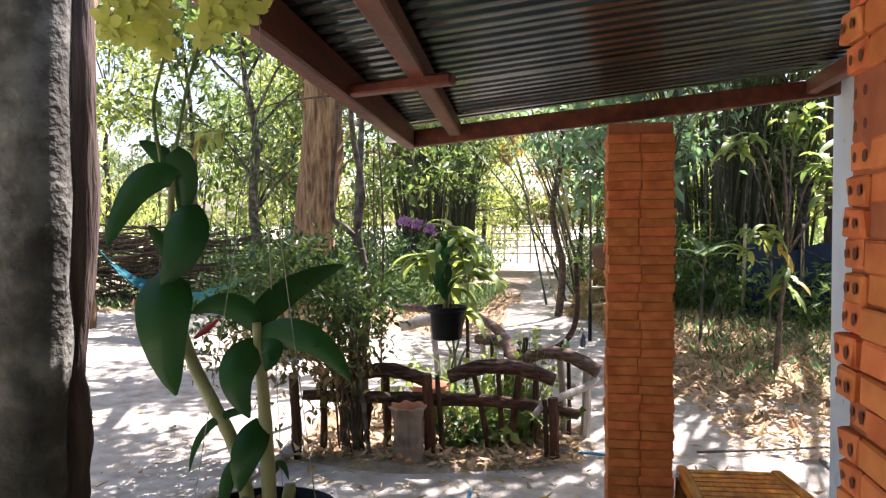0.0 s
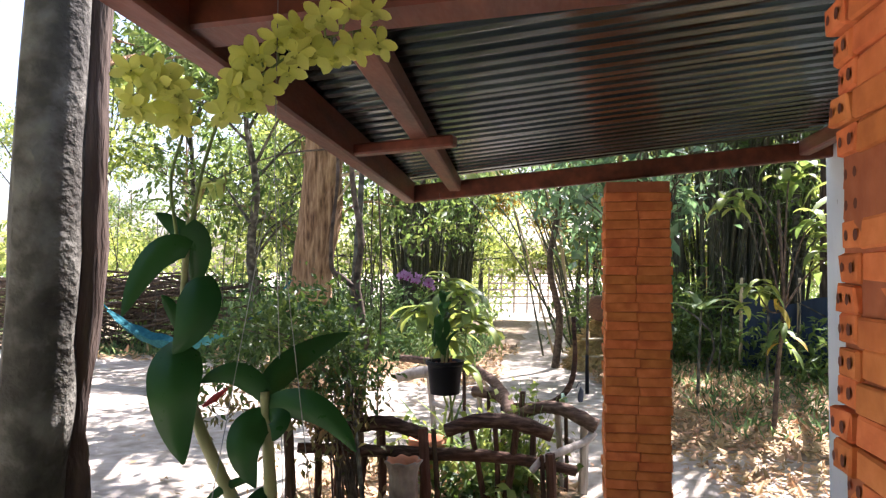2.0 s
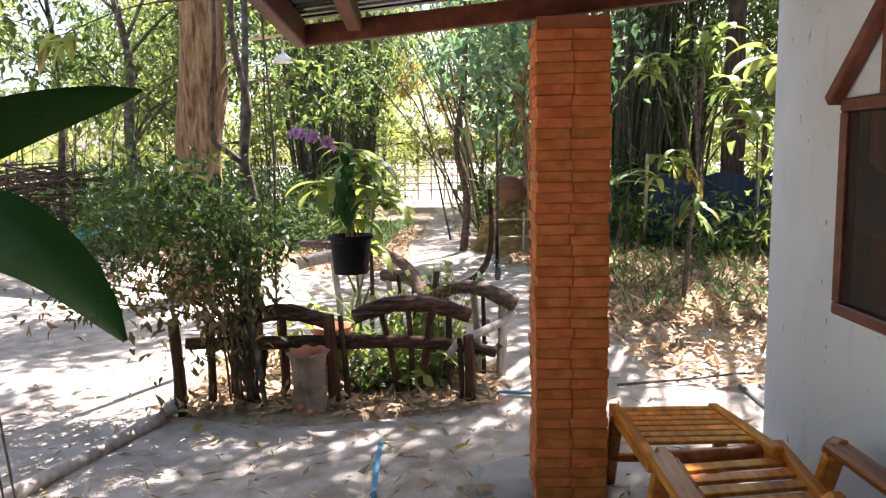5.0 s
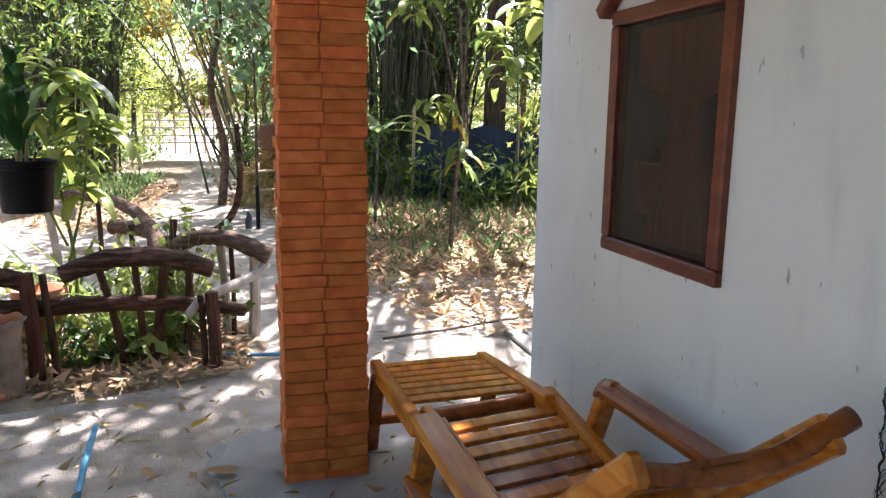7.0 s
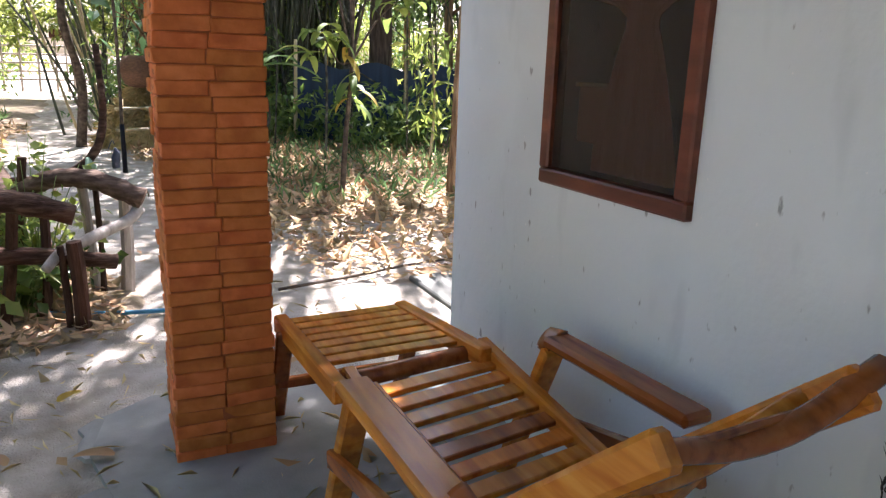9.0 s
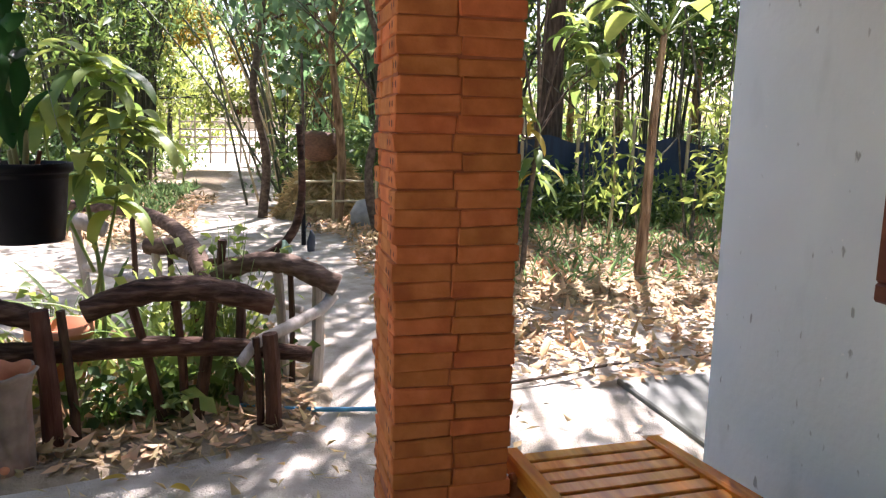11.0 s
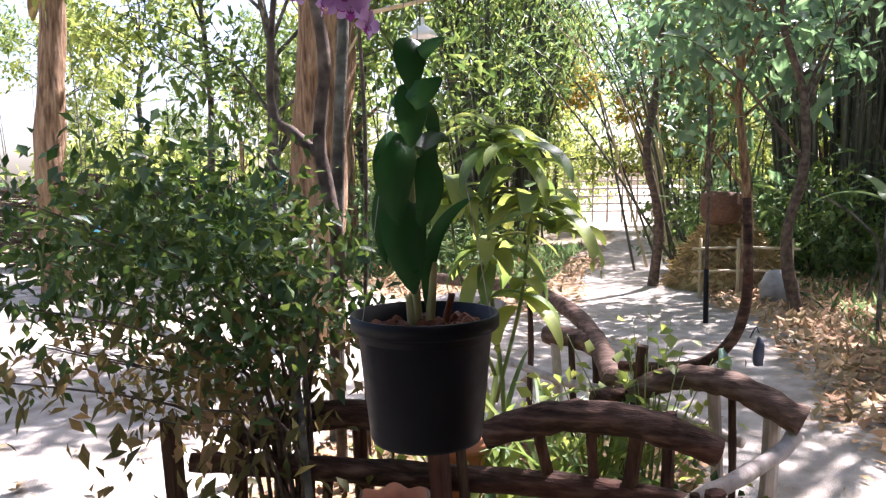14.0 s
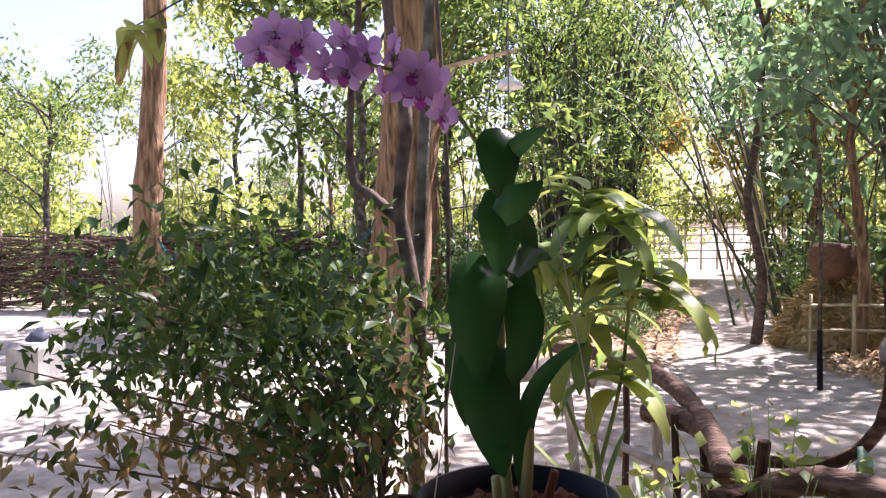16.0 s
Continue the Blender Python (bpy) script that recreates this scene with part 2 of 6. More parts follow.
M_tank = mat("blue_net", [(0.008, 0.02, 0.045), (0.014, 0.035, 0.075)], 0.7, scale=5, bump=0.2, stretch=(4, 1, 0.3))
M_hammock = mat("teal_net", [(0.01, 0.07, 0.085), (0.025, 0.12, 0.135)], 0.85, scale=20, bump=0.2, spec=0.1)
M_glass_dark = mat("insect_mesh", [(0.034, 0.024, 0.017), (0.05, 0.036, 0.026)], 0.7, scale=30, bump=0.0)
_n = M_glass_dark.node_tree
_mx, _tp = _n.nodes.new("ShaderNodeMixShader"), _n.nodes.new("ShaderNodeBsdfTransparent")
_mx.inputs[0].default_value = 0.52
_n.links.new(_n.nodes["Principled BSDF"].outputs[0], _mx.inputs[1])
_n.links.new(_tp.outputs[0], _mx.inputs[2])
_n.links.new(_mx.outputs[0], _n.nodes["Material Output"].inputs[0])
M_curtain = mat("brown_curtain", [(0.40, 0.17, 0.10), (0.52, 0.26, 0.17)], 0.9, scale=4, bump=0.2, stretch=(1, 6, 0.3))
M_relief = mat("moulded_plaster", [(0.60, 0.65, 0.68), (0.70, 0.75, 0.78)], 0.9, scale=14, bump=0.9, stretch=(1, 1, 0.5), spots=(0.38, 0.42, 0.45), spot_scale=9, spot_amount=0.6, fine=70, dist=0.012)
M_crack_shade = mat("crack_shadow", [(0.02, 0.025, 0.03), (0.04, 0.045, 0.05)], 1.0, bump=0)
# grey cement with the shade lying on the apron put into its colour
M_cement_shaded = mat("shaded_cement", [(0.10, 0.10, 0.085), (0.15, 0.15, 0.13), (0.20, 0.20, 0.175)], 0.85, scale=5, bump=0.3, spots=(0.09, 0.10, 0.07), spot_scale=1.8, fine=120, spec=0.3)
M_stone = mat("grey_stone", [(0.20, 0.19, 0.18), (0.32, 0.31, 0.29)], 0.9, scale=10, bump=0.5)
M_red = mat("red_ribbon", [(0.5, 0.02, 0.015), (0.6, 0.03, 0.02)], 0.6, bump=0)
M_white = mat("white_enamel", [(0.78, 0.78, 0.74), (0.84, 0.84, 0.80)], 0.35, bump=0)
M_bambu = mat("dry_bamboo", [(0.34, 0.25, 0.13), (0.46, 0.36, 0.20), (0.52, 0.43, 0.27)], 0.6, scale=8, bump=0.2, stretch=(2, 2, 0.5), vary=0.15)
M_yflower = leaf_mat("yellow_orchid_petals", [(0.56, 0.60, 0.08), (0.68, 0.70, 0.16), (0.78, 0.78, 0.30)], rough=0.5, glow=0.45, island=0.1)
M_pflower = leaf_mat("lilac_orchid_petals", [(0.46, 0.22, 0.52), (0.62, 0.38, 0.66), (0.74, 0.58, 0.76)], rough=0.5, glow=0.5, island=0.12)
M_plip = leaf_mat("purple_orchid_lips", [(0.34, 0.05, 0.30), (0.46, 0.10, 0.40)], rough=0.5, glow=0.35, island=0.1)


# ---- builders ----
def link(name, verts, faces, material, parent=None, label="", smooth=False, mats=None, index=None):
    me = bpy.data.meshes.new(name)
    me.from_pydata([tuple(v) for v in verts], [], [tuple(f) for f in faces])
    for m in mats or [material]:
        me.materials.append(m)
    if index is not None:
        me.polygons.foreach_set("material_index", index)
    if smooth:
        me.polygons.foreach_set("use_smooth", [True] * len(me.polygons))
    me.update()
    ob = new(name, me)
    if parent:
        ob.parent = parent
    if label:
        ob["label"] = label
    return ob


def part(name, bm, material, parent=None, label="", smooth=False):
    me = bpy.data.meshes.new(name)
    bm.to_mesh(me)
    bm.free()
    me.materials.append(material)
    if smooth:
        me.polygons.foreach_set("use_smooth", [True] * len(me.polygons))
    ob = new(name, me)
    if parent:
        ob.parent = parent
    if label:
        ob["label"] = label
    return ob


def thing(name, label, category, at=(0, 0, 0), group="", rz=0, kind=""):
    ob = new(name)
    ob.matrix_basis = pose(*at, 0, 0, rz)
    return tagged(ob, label, category, group, kind)


def box_bm(size, at=(0, 0, 0), bevel=0.004, rot=None, bm=None):
    """A bevelled block, centred at a place."""
    out = bm or bmesh.new()
    tmp = bmesh.new()
    bmesh.ops.create_cube(tmp, size=1, matrix=Matrix.Diagonal((*size, 1)))
    if bevel:
        bmesh.ops.bevel(tmp, geom=tmp.edges[:], offset=min(bevel, min(size) * 0.3), segments=1, affect="EDGES")
    m = Matrix.Translation(at) @ (rot.to_4x4() if rot else Matrix())
    vs = [out.verts.new(m @ v.co) for v in tmp.verts]
    for f in tmp.faces:
        out.faces.new([vs[v.index] for v in f.verts])
    tmp.free()
    return out


def beam_bm(a, b, w, h, bevel=0.006, up=(0, 0, 1), bm=None):
    """A squared timber from a to b (centre line), w wide and h high."""
    a, b = Vector(a), Vector(b)
    y = (b - a).normalized()
    x = y.cross(Vector(up)).normalized()
    z = x.cross(y)
    rot = Matrix((x, y, z)).transposed()
    return box_bm((w, (b - a).length, h), (a + b) / 2, bevel, rot, bm)


def spline(pts, n):
    """Points along a smooth line through pts."""
    pts = [Vector(p) for p in pts]
    if len(pts) < 3:
        return [pts[0].lerp(pts[-1], i / n) for i in range(n + 1)]
    out = []
    for i in range(n + 1):
        t = i / n * (len(pts) - 1)
        k = min(int(t), len(pts) - 2)
        u = t - k
        p1, p2 = pts[k], pts[k + 1]
        p0 = pts[k - 1] if k else p1 * 2 - p2
        p3 = pts[k + 2] if k + 2 < len(pts) else p2 * 2 - p1
        out.append(0.5 * ((2 * p1) + (p2 - p0) * u + (2 * p0 - 5 * p1 + 4 * p2 - p3) * u * u + (3 * p1 - p0 - 3 * p2 + p3) * u * u * u))
    return out


def tube(pts, radii, sides=8, steps=None, rough=0.0, seed=0, cap=True, flat=1.0):
    """Verts and faces of a tapered, slightly uneven rod along a smooth line."""
    steps = steps or max(2, (len(pts) - 1) * 4)
    line = spline(pts, steps)
    rad = [radii[0] + (radii[-1] - radii[0]) * i / steps for i in range(steps + 1)] if len(radii) == 2 else [float(np.interp(i / steps * (len(radii) - 1), range(len(radii)), radii)) for i in range(steps + 1)]
    V, F = [], []
    side = None
    for i, p in enumerate(line):
        d = (line[min(i + 1, steps)] - line[max(i - 1, 0)]).normalized()
        if side is None:
            side = d.orthogonal().normalized()
        side = (side - d * side.dot(d)).normalized()
        up = d.cross(side)
        for k in range(sides):
            a = 2 * math.pi * k / sides
            r = rad[i]
            if rough:
                r *= 1 + rough * noise.noise(Vector((math.cos(a) * 1.7 + seed * 3.1, math.sin(a) * 1.7, i * 0.55 + seed)))
            V.append(p + side * (r * math.cos(a)) + up * (r * flat * math.sin(a)))
        if i:
            for k in range(sides):
                j = (k + 1) % sides
                F.append(((i - 1) * sides + k, (i - 1) * sides + j, i * sides + j, i * sides + k))
    if cap:
        F.append(tuple(range(sides))[::-1])
        F.append(tuple(steps * sides + k for k in range(sides)))
    return V, F


def merge(*meshes):
    V, F = [], []
    for v, f in meshes:
        o = len(V)
        V += list(v)
        F += [tuple(i + o for i in g) for g in f]
    return V, F


def leaves(centres, size, rng, droop=0.3, slim=0.38, vary=0.4, out=None):
    """Leaves folded along the midrib at the places given: two halves each."""
    c = np.asarray(centres, float)
    n = len(c)
    d = rng.normal(size=(n, 3))
    if out is not None:
        d = d * 0.7 + np.asarray(out)
    d[:, 2] -= droop * 1.5
    d /= np.linalg.norm(d, axis=1)[:, None] + 1e-9
    s = np.cross(d, rng.normal(size=(n, 3)) + np.array([0, 0, 1.6]))
    s /= np.linalg.norm(s, axis=1)[:, None] + 1e-9
    up = np.cross(s, d)
    L = (size * (1 + vary * rng.uniform(-1, 1, n)))[:, None]
    a, b = c, c + d * L
    m = c + d * L * 0.45
    V = np.concatenate([a, m + s * L * slim * 0.5 + up * L * 0.09, b - up * L * 0.06, m - s * L * slim * 0.5 + up * L * 0.09], 1).reshape(-1, 3)
    i = np.arange(n)[:, None] * 4
    F = np.concatenate([i + np.array([[0, 1, 2]]), i + np.array([[0, 2, 3]])], 1).reshape(-1, 3)
    return V, F


def link_np(name, V, F, material, parent=None, label=""):
    me = bpy.data.meshes.new(name)
    V, F = np.asarray(V, np.float32), np.asarray(F, np.int32)
    k = F.shape[1]
    me.vertices.add(len(V))
    me.vertices.foreach_set("co", V.ravel())
    me.loops.add(len(F) * k)
    me.loops.foreach_set("vertex_index", F.ravel())
    me.polygons.add(len(F))
    me.polygons.foreach_set("loop_start", np.arange(len(F), dtype=np.int32) * k)
    me.update(calc_edges=True)
    me.materials.append(material)
    ob = new(name, me)
    if parent:
        ob.parent = parent
    if label:
        ob["label"] = label
    return ob


def clumps(rng, blobs, per, spread):
    """Leaf places: round each twig end in the blobs (x, y, z, r) a few leaves."""
    pts = []
    for x, y, z, r, n in blobs:
        k = max(1, int(n / per))
        u = rng.normal(size=(k, 3))
        u /= np.linalg.norm(u, axis=1)[:, None]
        tw = np.array([x, y, z]) + u * (r * rng.uniform(0.25, 1.0, k) ** 0.6)[:, None] * np.array([1, 1, 0.75])
        pts.append((tw[:, None, :] + rng.normal(size=(k, per, 3)) * spread).reshape(-1, 3))
    return np.concatenate(pts)


def tree(name, label, at, height, r0, blobs, leaf_material, leaf_size, bark, seed, lean=(0, 0), per=9, spread=0.13, limbs=True, group="", droop=0.3, slim=0.4, category="tree", trunk_top=None, crook=0.06):
    """A trunk with limbs to each mass of its crown; blobs are (x, y, z, r, leaves) from the foot."""
    rng = np.random.default_rng(seed)
    t = thing(name, label, category, at, group)
    top = trunk_top or height * 0.8
    line = [(0, 0, -0.1)]
    for i in range(1, 6):
        f = i / 5
        line.append((lean[0] * f * top + rng.normal() * crook, lean[1] * f * top + rng.normal() * crook, f * top))
    v, f = tube(line, (r0 * 1.25, r0, r0 * 0.9, r0 * 0.75, r0 * 0.55, r0 * 0.3), 12 if r0 > 0.08 else 7, 24, 0.25, seed)
    link("trunk", v, f, bark, t, smooth=True)
    if limbs and blobs:
        ms = []
        sp = spline(line, 24)
        for x, y, z, r, n in blobs:
            k = min(22, max(6, int(24 * min(0.9, max(0.3, (z - r) / top)))))
            s = sp[k]
            e = Vector((x, y, z))
            mid = s.lerp(e, 0.5) + Vector((0, 0, 0.12 * (e - s).length)) + Vector(rng.normal(size=3) * 0.1)
            ms.append(tube([s, mid, e], (r0 * 0.38, r0 * 0.08), 5, 8))
            for q in range(3):
                e2 = e + Vector(rng.normal(size=3) * r * 0.6)
                ms.append(tube([mid, mid.lerp(e2, 0.5) + Vector(rng.normal(size=3) * 0.1), e2], (r0 * 0.16, r0 * 0.04), 4, 6))
        v, f = merge(*ms)
        link("branchwork", v, f, bark, t, smooth=True)
    if blobs:
        c = clumps(rng, blobs, per, spread)
        V, F = leaves(c, leaf_size, rng, droop, slim)
        link_np("crown", V, F, leaf_material, t)
    return t


# ---- ground ----
def ground_height(x, y):
    """Trodden sand, gently uneven, humped towards the woods."""
    h = 0.012 * noise.noise(Vector((x * 1.3, y * 1.3, 0.0))) + 0.006 * noise.noise(Vector((x * 4.0, y * 4.0, 3.0)))
    return h - 0.012 if x > 0.45 and y < 3.8 and x < 2.1 else h - 0.004


def axis_steps(lo, hi, near_lo, near_hi, fine, far):
    near = np.arange(near_lo, near_hi, fine)
    a = near_lo - np.geomspace(fine, near_lo - lo, far)[::-1]
    b = near_hi + np.geomspace(fine, hi - near_hi, far) - fine
    return np.concatenate([a, near, b])


gx, gy = axis_steps(-400, 400, -8, 8, 0.16, 26), axis_steps(-300, 500, -2, 16, 0.16, 26)
GV = [(x, y, ground_height(x, y) if abs(x) < 20 and y < 30 else 0.0) for y in gy for x in gx]
nx = len(gx)
GF = [(j * nx + i, j * nx + i + 1, (j + 1) * nx + i + 1, (j + 1) * nx + i) for j in range(len(gy) - 1) for i in range(nx - 1)]
ground = link("ground", GV, GF, M_sand, smooth=True)
tagged(ground, "pale trodden sand with dappled shade", "ground", kind="structure")

# leaf-strewn earth under the woods, lying on the sand
def earth_patch(name, outline, seed, z=0.02):
    rng = random.Random(seed)
    pts = spline([(*p, 0) for p in outline] + [(*outline[0], 0)], len(outline) * 10)
    c = sum(pts, Vector()) / len(pts)
    V, F, k = [], [], 14
    for i, p in enumerate(pts):
        for j in range(k + 1):
            q = c.lerp(p, j / k)
            w = 1 + 0.05 * noise.noise(Vector((q.x * 0.9, q.y * 0.9, seed)))
            q = c + (q - c) * w
            edge = min(1.0, (k - j) / 1.0)
            V.append((q.x, q.y, max(-0.03, z * edge - 0.02 * (1 - edge) + 0.012 * noise.noise(Vector((q.x * 2, q.y * 2, seed))))))
    for i in range(len(pts) - 1):
        for j in range(k):
            F.append((i * (k + 1) + j, i * (k + 1) + j + 1, (i + 1) * (k + 1) + j + 1, (i + 1) * (k + 1) + j))
    return tagged(link(name, V, F, M_earth, smooth=True), "brown earth strewn with dry leaves", "ground", kind="structure")


earth_patch("ground_woods_right", [(1.7, 6.3), (4.5, 5.6), (9, 5.0), (16, 8), (16, 24), (6, 26), (1.2, 24), (0.5, 15), (1.0, 12.6), (2.3, 9.8), (1.5, 8.0)], 3)
earth_patch("ground_woods_back", [(-1.5, 9.6), (-0.75, 9.2), (-0.45, 10.6), (-0.5, 13), (-0.9, 24), (-8, 27), (-18, 24), (-20, 14.5), (-9, 12.4), (-4, 11.2)], 5)
earth_patch("ground_bed", [(-1.15, 4.2), (-0.4, 4.05), (0.55, 4.4), (0.8, 5.0), (0.3, 5.9), (-0.6, 6.2), (-1.35, 5.4)], 8, 0.03)

# ---- porch floor ----
bm = bmesh.new()
outline = [(0.66, -3.0), (0.66, 2.6), (0.62, 3.0), (0.55, 3.3), (0.60, 3.55), (0.75, 3.66), (1.1, 3.62), (1.5, 3.6), (2.0, 3.62), (2.0, -3.0)]
lo = [bm.verts.new((x, y, -0.1)) for x, y in outline]
hi = [bm.verts.new((x, y, 0.012)) for x, y in outline]
bm.faces.new(hi)
for i in range(len(outline)):
    j = (i + 1) % len(outline)
    bm.faces.new((lo[i], lo[j], hi[j], hi[i]))
tagged(part("porch_floor", bm, M_cement), "grey cement porch floor with a broken edge", "floor", kind="structure")
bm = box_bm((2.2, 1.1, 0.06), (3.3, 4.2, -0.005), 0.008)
tagged(part("side_slab", bm, M_cement_shaded), "grey cement apron beside the house", "floor", kind="structure")

# ---- house wall with the window ----
WX = 1.85
W0, W1, WZ0, WZ1 = 2.255, 2.866, 0.875, 1.63     # window: along the wall, and up


def wall_piece(bm, y0, y1, z0, z1):
    box_bm((0.16, y1 - y0, z1 - z0), (WX + 0.08, (y0 + y1) / 2, (z0 + z1) / 2), 0, None, bm)


bm = bmesh.new()
wall_piece(bm, -3.0, W0, -0.1, 2.9)
wall_piece(bm, W1, 3.47, -0.1, 2.9)
wall_piece(bm, W0, W1, -0.1, WZ0)
wall_piece(bm, W0, W1, WZ1, 2.9)
house_wall = tagged(part("wall_porch", bm, M_plaster), "whitewashed plaster house wall with a small window", "wall", kind="structure")
bm = box_bm((3.6, 0.16, 3.0), (WX + 1.96, 3.39, 1.4), 0)
tagged(part("wall_end", bm, M_plaster), "whitewashed plaster end wall of the house", "wall", kind="structure")
bm = box_bm((0.16, 6.3, 3.0), (WX + 3.76, 0.15, 1.4), 0)
tagged(part("wall_back", bm, M_plaster), "whitewashed plaster back wall of the house", "wall", kind="structure")
bm = box_bm((3.6, 0.16, 3.0), (WX + 1.96, -2.92, 1.4), 0)
tagged(part("wall_rear", bm, M_plaster), "whitewashed plaster rear wall of the house", "wall", kind="structure")

window = thing("window_1", "small red-framed window with dark insect mesh and a tied curtain", "window", (WX, 0, 0), kind="structure")
FW = 0.044
for nm, a, b in (("frame_bottom", (0, W0, WZ0 + FW / 2), (0, W1, WZ0 + FW / 2)), ("frame_top", (0, W0, WZ1 - FW / 2), (0, W1, WZ1 - FW / 2))):
    part("window_frame", beam_bm(a, b, 0.05, FW, 0.006), M_redwood, window)
for y in (W0 + FW / 2, W1 - FW / 2):
    part("window_frame", beam_bm((0, y, WZ0 + FW), (0, y, WZ1 - FW), FW, 0.05, 0.006, (1, 0, 0)), M_redwood, window)
ym = (W0 + W1) / 2
for s in (-1, 1):
    part("gable_slat", beam_bm((-0.03, ym + s * 0.35, WZ1 - 0.005), (-0.03, ym - s * 0.02, WZ1 + 0.325), 0.045, 0.05, 0.006, (1, 0, 0)), M_redwood, window)
# curtain gathered at half height, behind the mesh
V, F = [], []
for i in range(25):
    t = i / 24
    z = WZ1 - 0.05 - t * (WZ1 - WZ0 - 0.1)
    half = 0.27 if t < 0.28 else 0.06 + 0.21 * max(0.0, 1 - (t - 0.28) / 0.10) ** 2 if t < 0.42 else 0.06 + 0.11 * min(1.0, (t - 0.42) / 0.5) ** 0.8
    for k in range(31):
        u = (k - 15) / 15
        V.append((0.062 + 0.007 * math.sin(k * 1.9), ym + u * half, z))
    if i:
        for k in range(30):
            F.append(((i - 1) * 31 + k, (i - 1) * 31 + k + 1, i * 31 + k + 1, i * 31 + k))
link("curtain", V, F, M_curtain, window, "gathered brown curtain", True)
part("shelf", box_bm((0.02, 0.3, 0.16), (0.10, ym + 0.14, WZ0 + 0.20), 0.004), M_curtain, window)
part("shelf", box_bm((0.025, 0.32, 0.012), (0.095, ym + 0.14, WZ0 + 0.285), 0.002), M_bambu, window)
part("king_post", beam_bm((-0.03, ym, WZ1 - 0.01), (-0.03, ym, WZ1 + 0.295), 0.04, 0.04, 0.005, (1, 0, 0)), M_redwood, window)
part("insect_mesh", box_bm((0.006, W1 - W0 - 0.1, WZ1 - WZ0 - 0.1), (-0.008, ym, (WZ0 + WZ1) / 2), 0), M_glass_dark, window)


# ---- plaster relief with bark cracks on the wall ----
def relief_edge(z):
    return 1.735 + 0.010 * noise.noise(Vector((0.3, 2.0, z * 9))) + 0.009 * noise.noise(Vector((1.7, 0.0, z * 31))) + 0.008 * noise.noise(Vector((4.7, 0.0, z * 75))) + 0.02 * (z - 0.8)


V, F = [], []
nz, ny = 120, 30
for i in range(nz + 1):
    z = 2.3 * i / nz
    e = relief_edge(z)
    for k in range(ny + 1):
        y = e - 1.1 * k / ny
        lump = 0.006 * noise.noise(Vector((y * 14, z * 9, 1.0)))
        V.append((WX - (0.003 if k == 0 else 0.016 + lump), y - (0.004 if k else 0), z + 0.01))
for i in range(nz):
    for k in range(ny):
        a = i * (ny + 1) + k
        F.append((a, a + 1, a + ny + 2, a + ny + 1))
tagged(link("wall_relief", V, F, M_relief), "grey-white plaster moulded like cracked tree bark", "wall relief", kind="structure")
# near-black slivers laid on the relief paint the shade in its cracks and edge
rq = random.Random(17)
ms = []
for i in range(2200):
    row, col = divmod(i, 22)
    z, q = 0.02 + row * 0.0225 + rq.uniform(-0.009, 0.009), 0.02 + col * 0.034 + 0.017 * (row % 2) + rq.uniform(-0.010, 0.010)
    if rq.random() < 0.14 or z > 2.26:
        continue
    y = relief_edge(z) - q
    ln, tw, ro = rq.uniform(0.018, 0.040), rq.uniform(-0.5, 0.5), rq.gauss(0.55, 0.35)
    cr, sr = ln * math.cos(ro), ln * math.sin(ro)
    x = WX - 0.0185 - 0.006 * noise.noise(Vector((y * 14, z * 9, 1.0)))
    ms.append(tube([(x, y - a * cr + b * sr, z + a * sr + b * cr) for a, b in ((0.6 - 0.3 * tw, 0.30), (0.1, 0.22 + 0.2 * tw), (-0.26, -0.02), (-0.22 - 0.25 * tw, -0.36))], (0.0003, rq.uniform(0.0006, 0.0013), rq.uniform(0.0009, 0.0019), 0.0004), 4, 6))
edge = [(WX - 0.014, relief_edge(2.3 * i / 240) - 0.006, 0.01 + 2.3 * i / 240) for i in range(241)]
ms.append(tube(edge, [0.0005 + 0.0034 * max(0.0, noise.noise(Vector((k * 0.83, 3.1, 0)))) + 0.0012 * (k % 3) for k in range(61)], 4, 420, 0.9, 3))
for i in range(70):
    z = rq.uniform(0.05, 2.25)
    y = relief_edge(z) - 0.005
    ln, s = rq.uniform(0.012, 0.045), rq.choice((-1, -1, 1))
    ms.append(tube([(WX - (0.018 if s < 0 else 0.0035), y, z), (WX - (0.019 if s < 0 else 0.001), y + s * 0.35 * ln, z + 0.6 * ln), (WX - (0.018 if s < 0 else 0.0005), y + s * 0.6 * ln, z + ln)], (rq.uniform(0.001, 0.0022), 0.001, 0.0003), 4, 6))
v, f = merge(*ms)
tagged(link("trim_crack_shade", v, f, M_crack_shade), "dark slivers painting the shade in the moulded bark's scale-shaped cracks", "cracks", kind="structure")

# ---- roof over the porch ----
def roof_z(x):
    return 2.035 + 0.105 * (x + 0.14)


def skew(y):
    return -0.087 * (y - 3.33)


V, F = [], []
n = 420
for i in range(n * 4 + 1):
    y = -3.0 + 6.42 * i / (n * 4)
    dz = 0.034 * max(0.0, math.cos(2 * math.pi * y / 0.076) - 0.05) ** 0.8 - 0.030 * (((y + 3.0) / 0.68) % 1.0)
    for x in (-0.28, 0.6, 1.3, 2.2):
        V.append((x + skew(y), y, roof_z(x) + 0.02 + dz))
for i in range(n * 4):
    for k in range(3):
        F.append((i * 4 + k, i * 4 + k + 1, i * 4 + 5 + k, i * 4 + 4 + k))
roof = tagged(link("ceiling_porch_roof", V, F, M_zinc, smooth=True), "corrugated zinc roof sheets seen from below", "roof", kind="structure")
V2, F2 = [], []
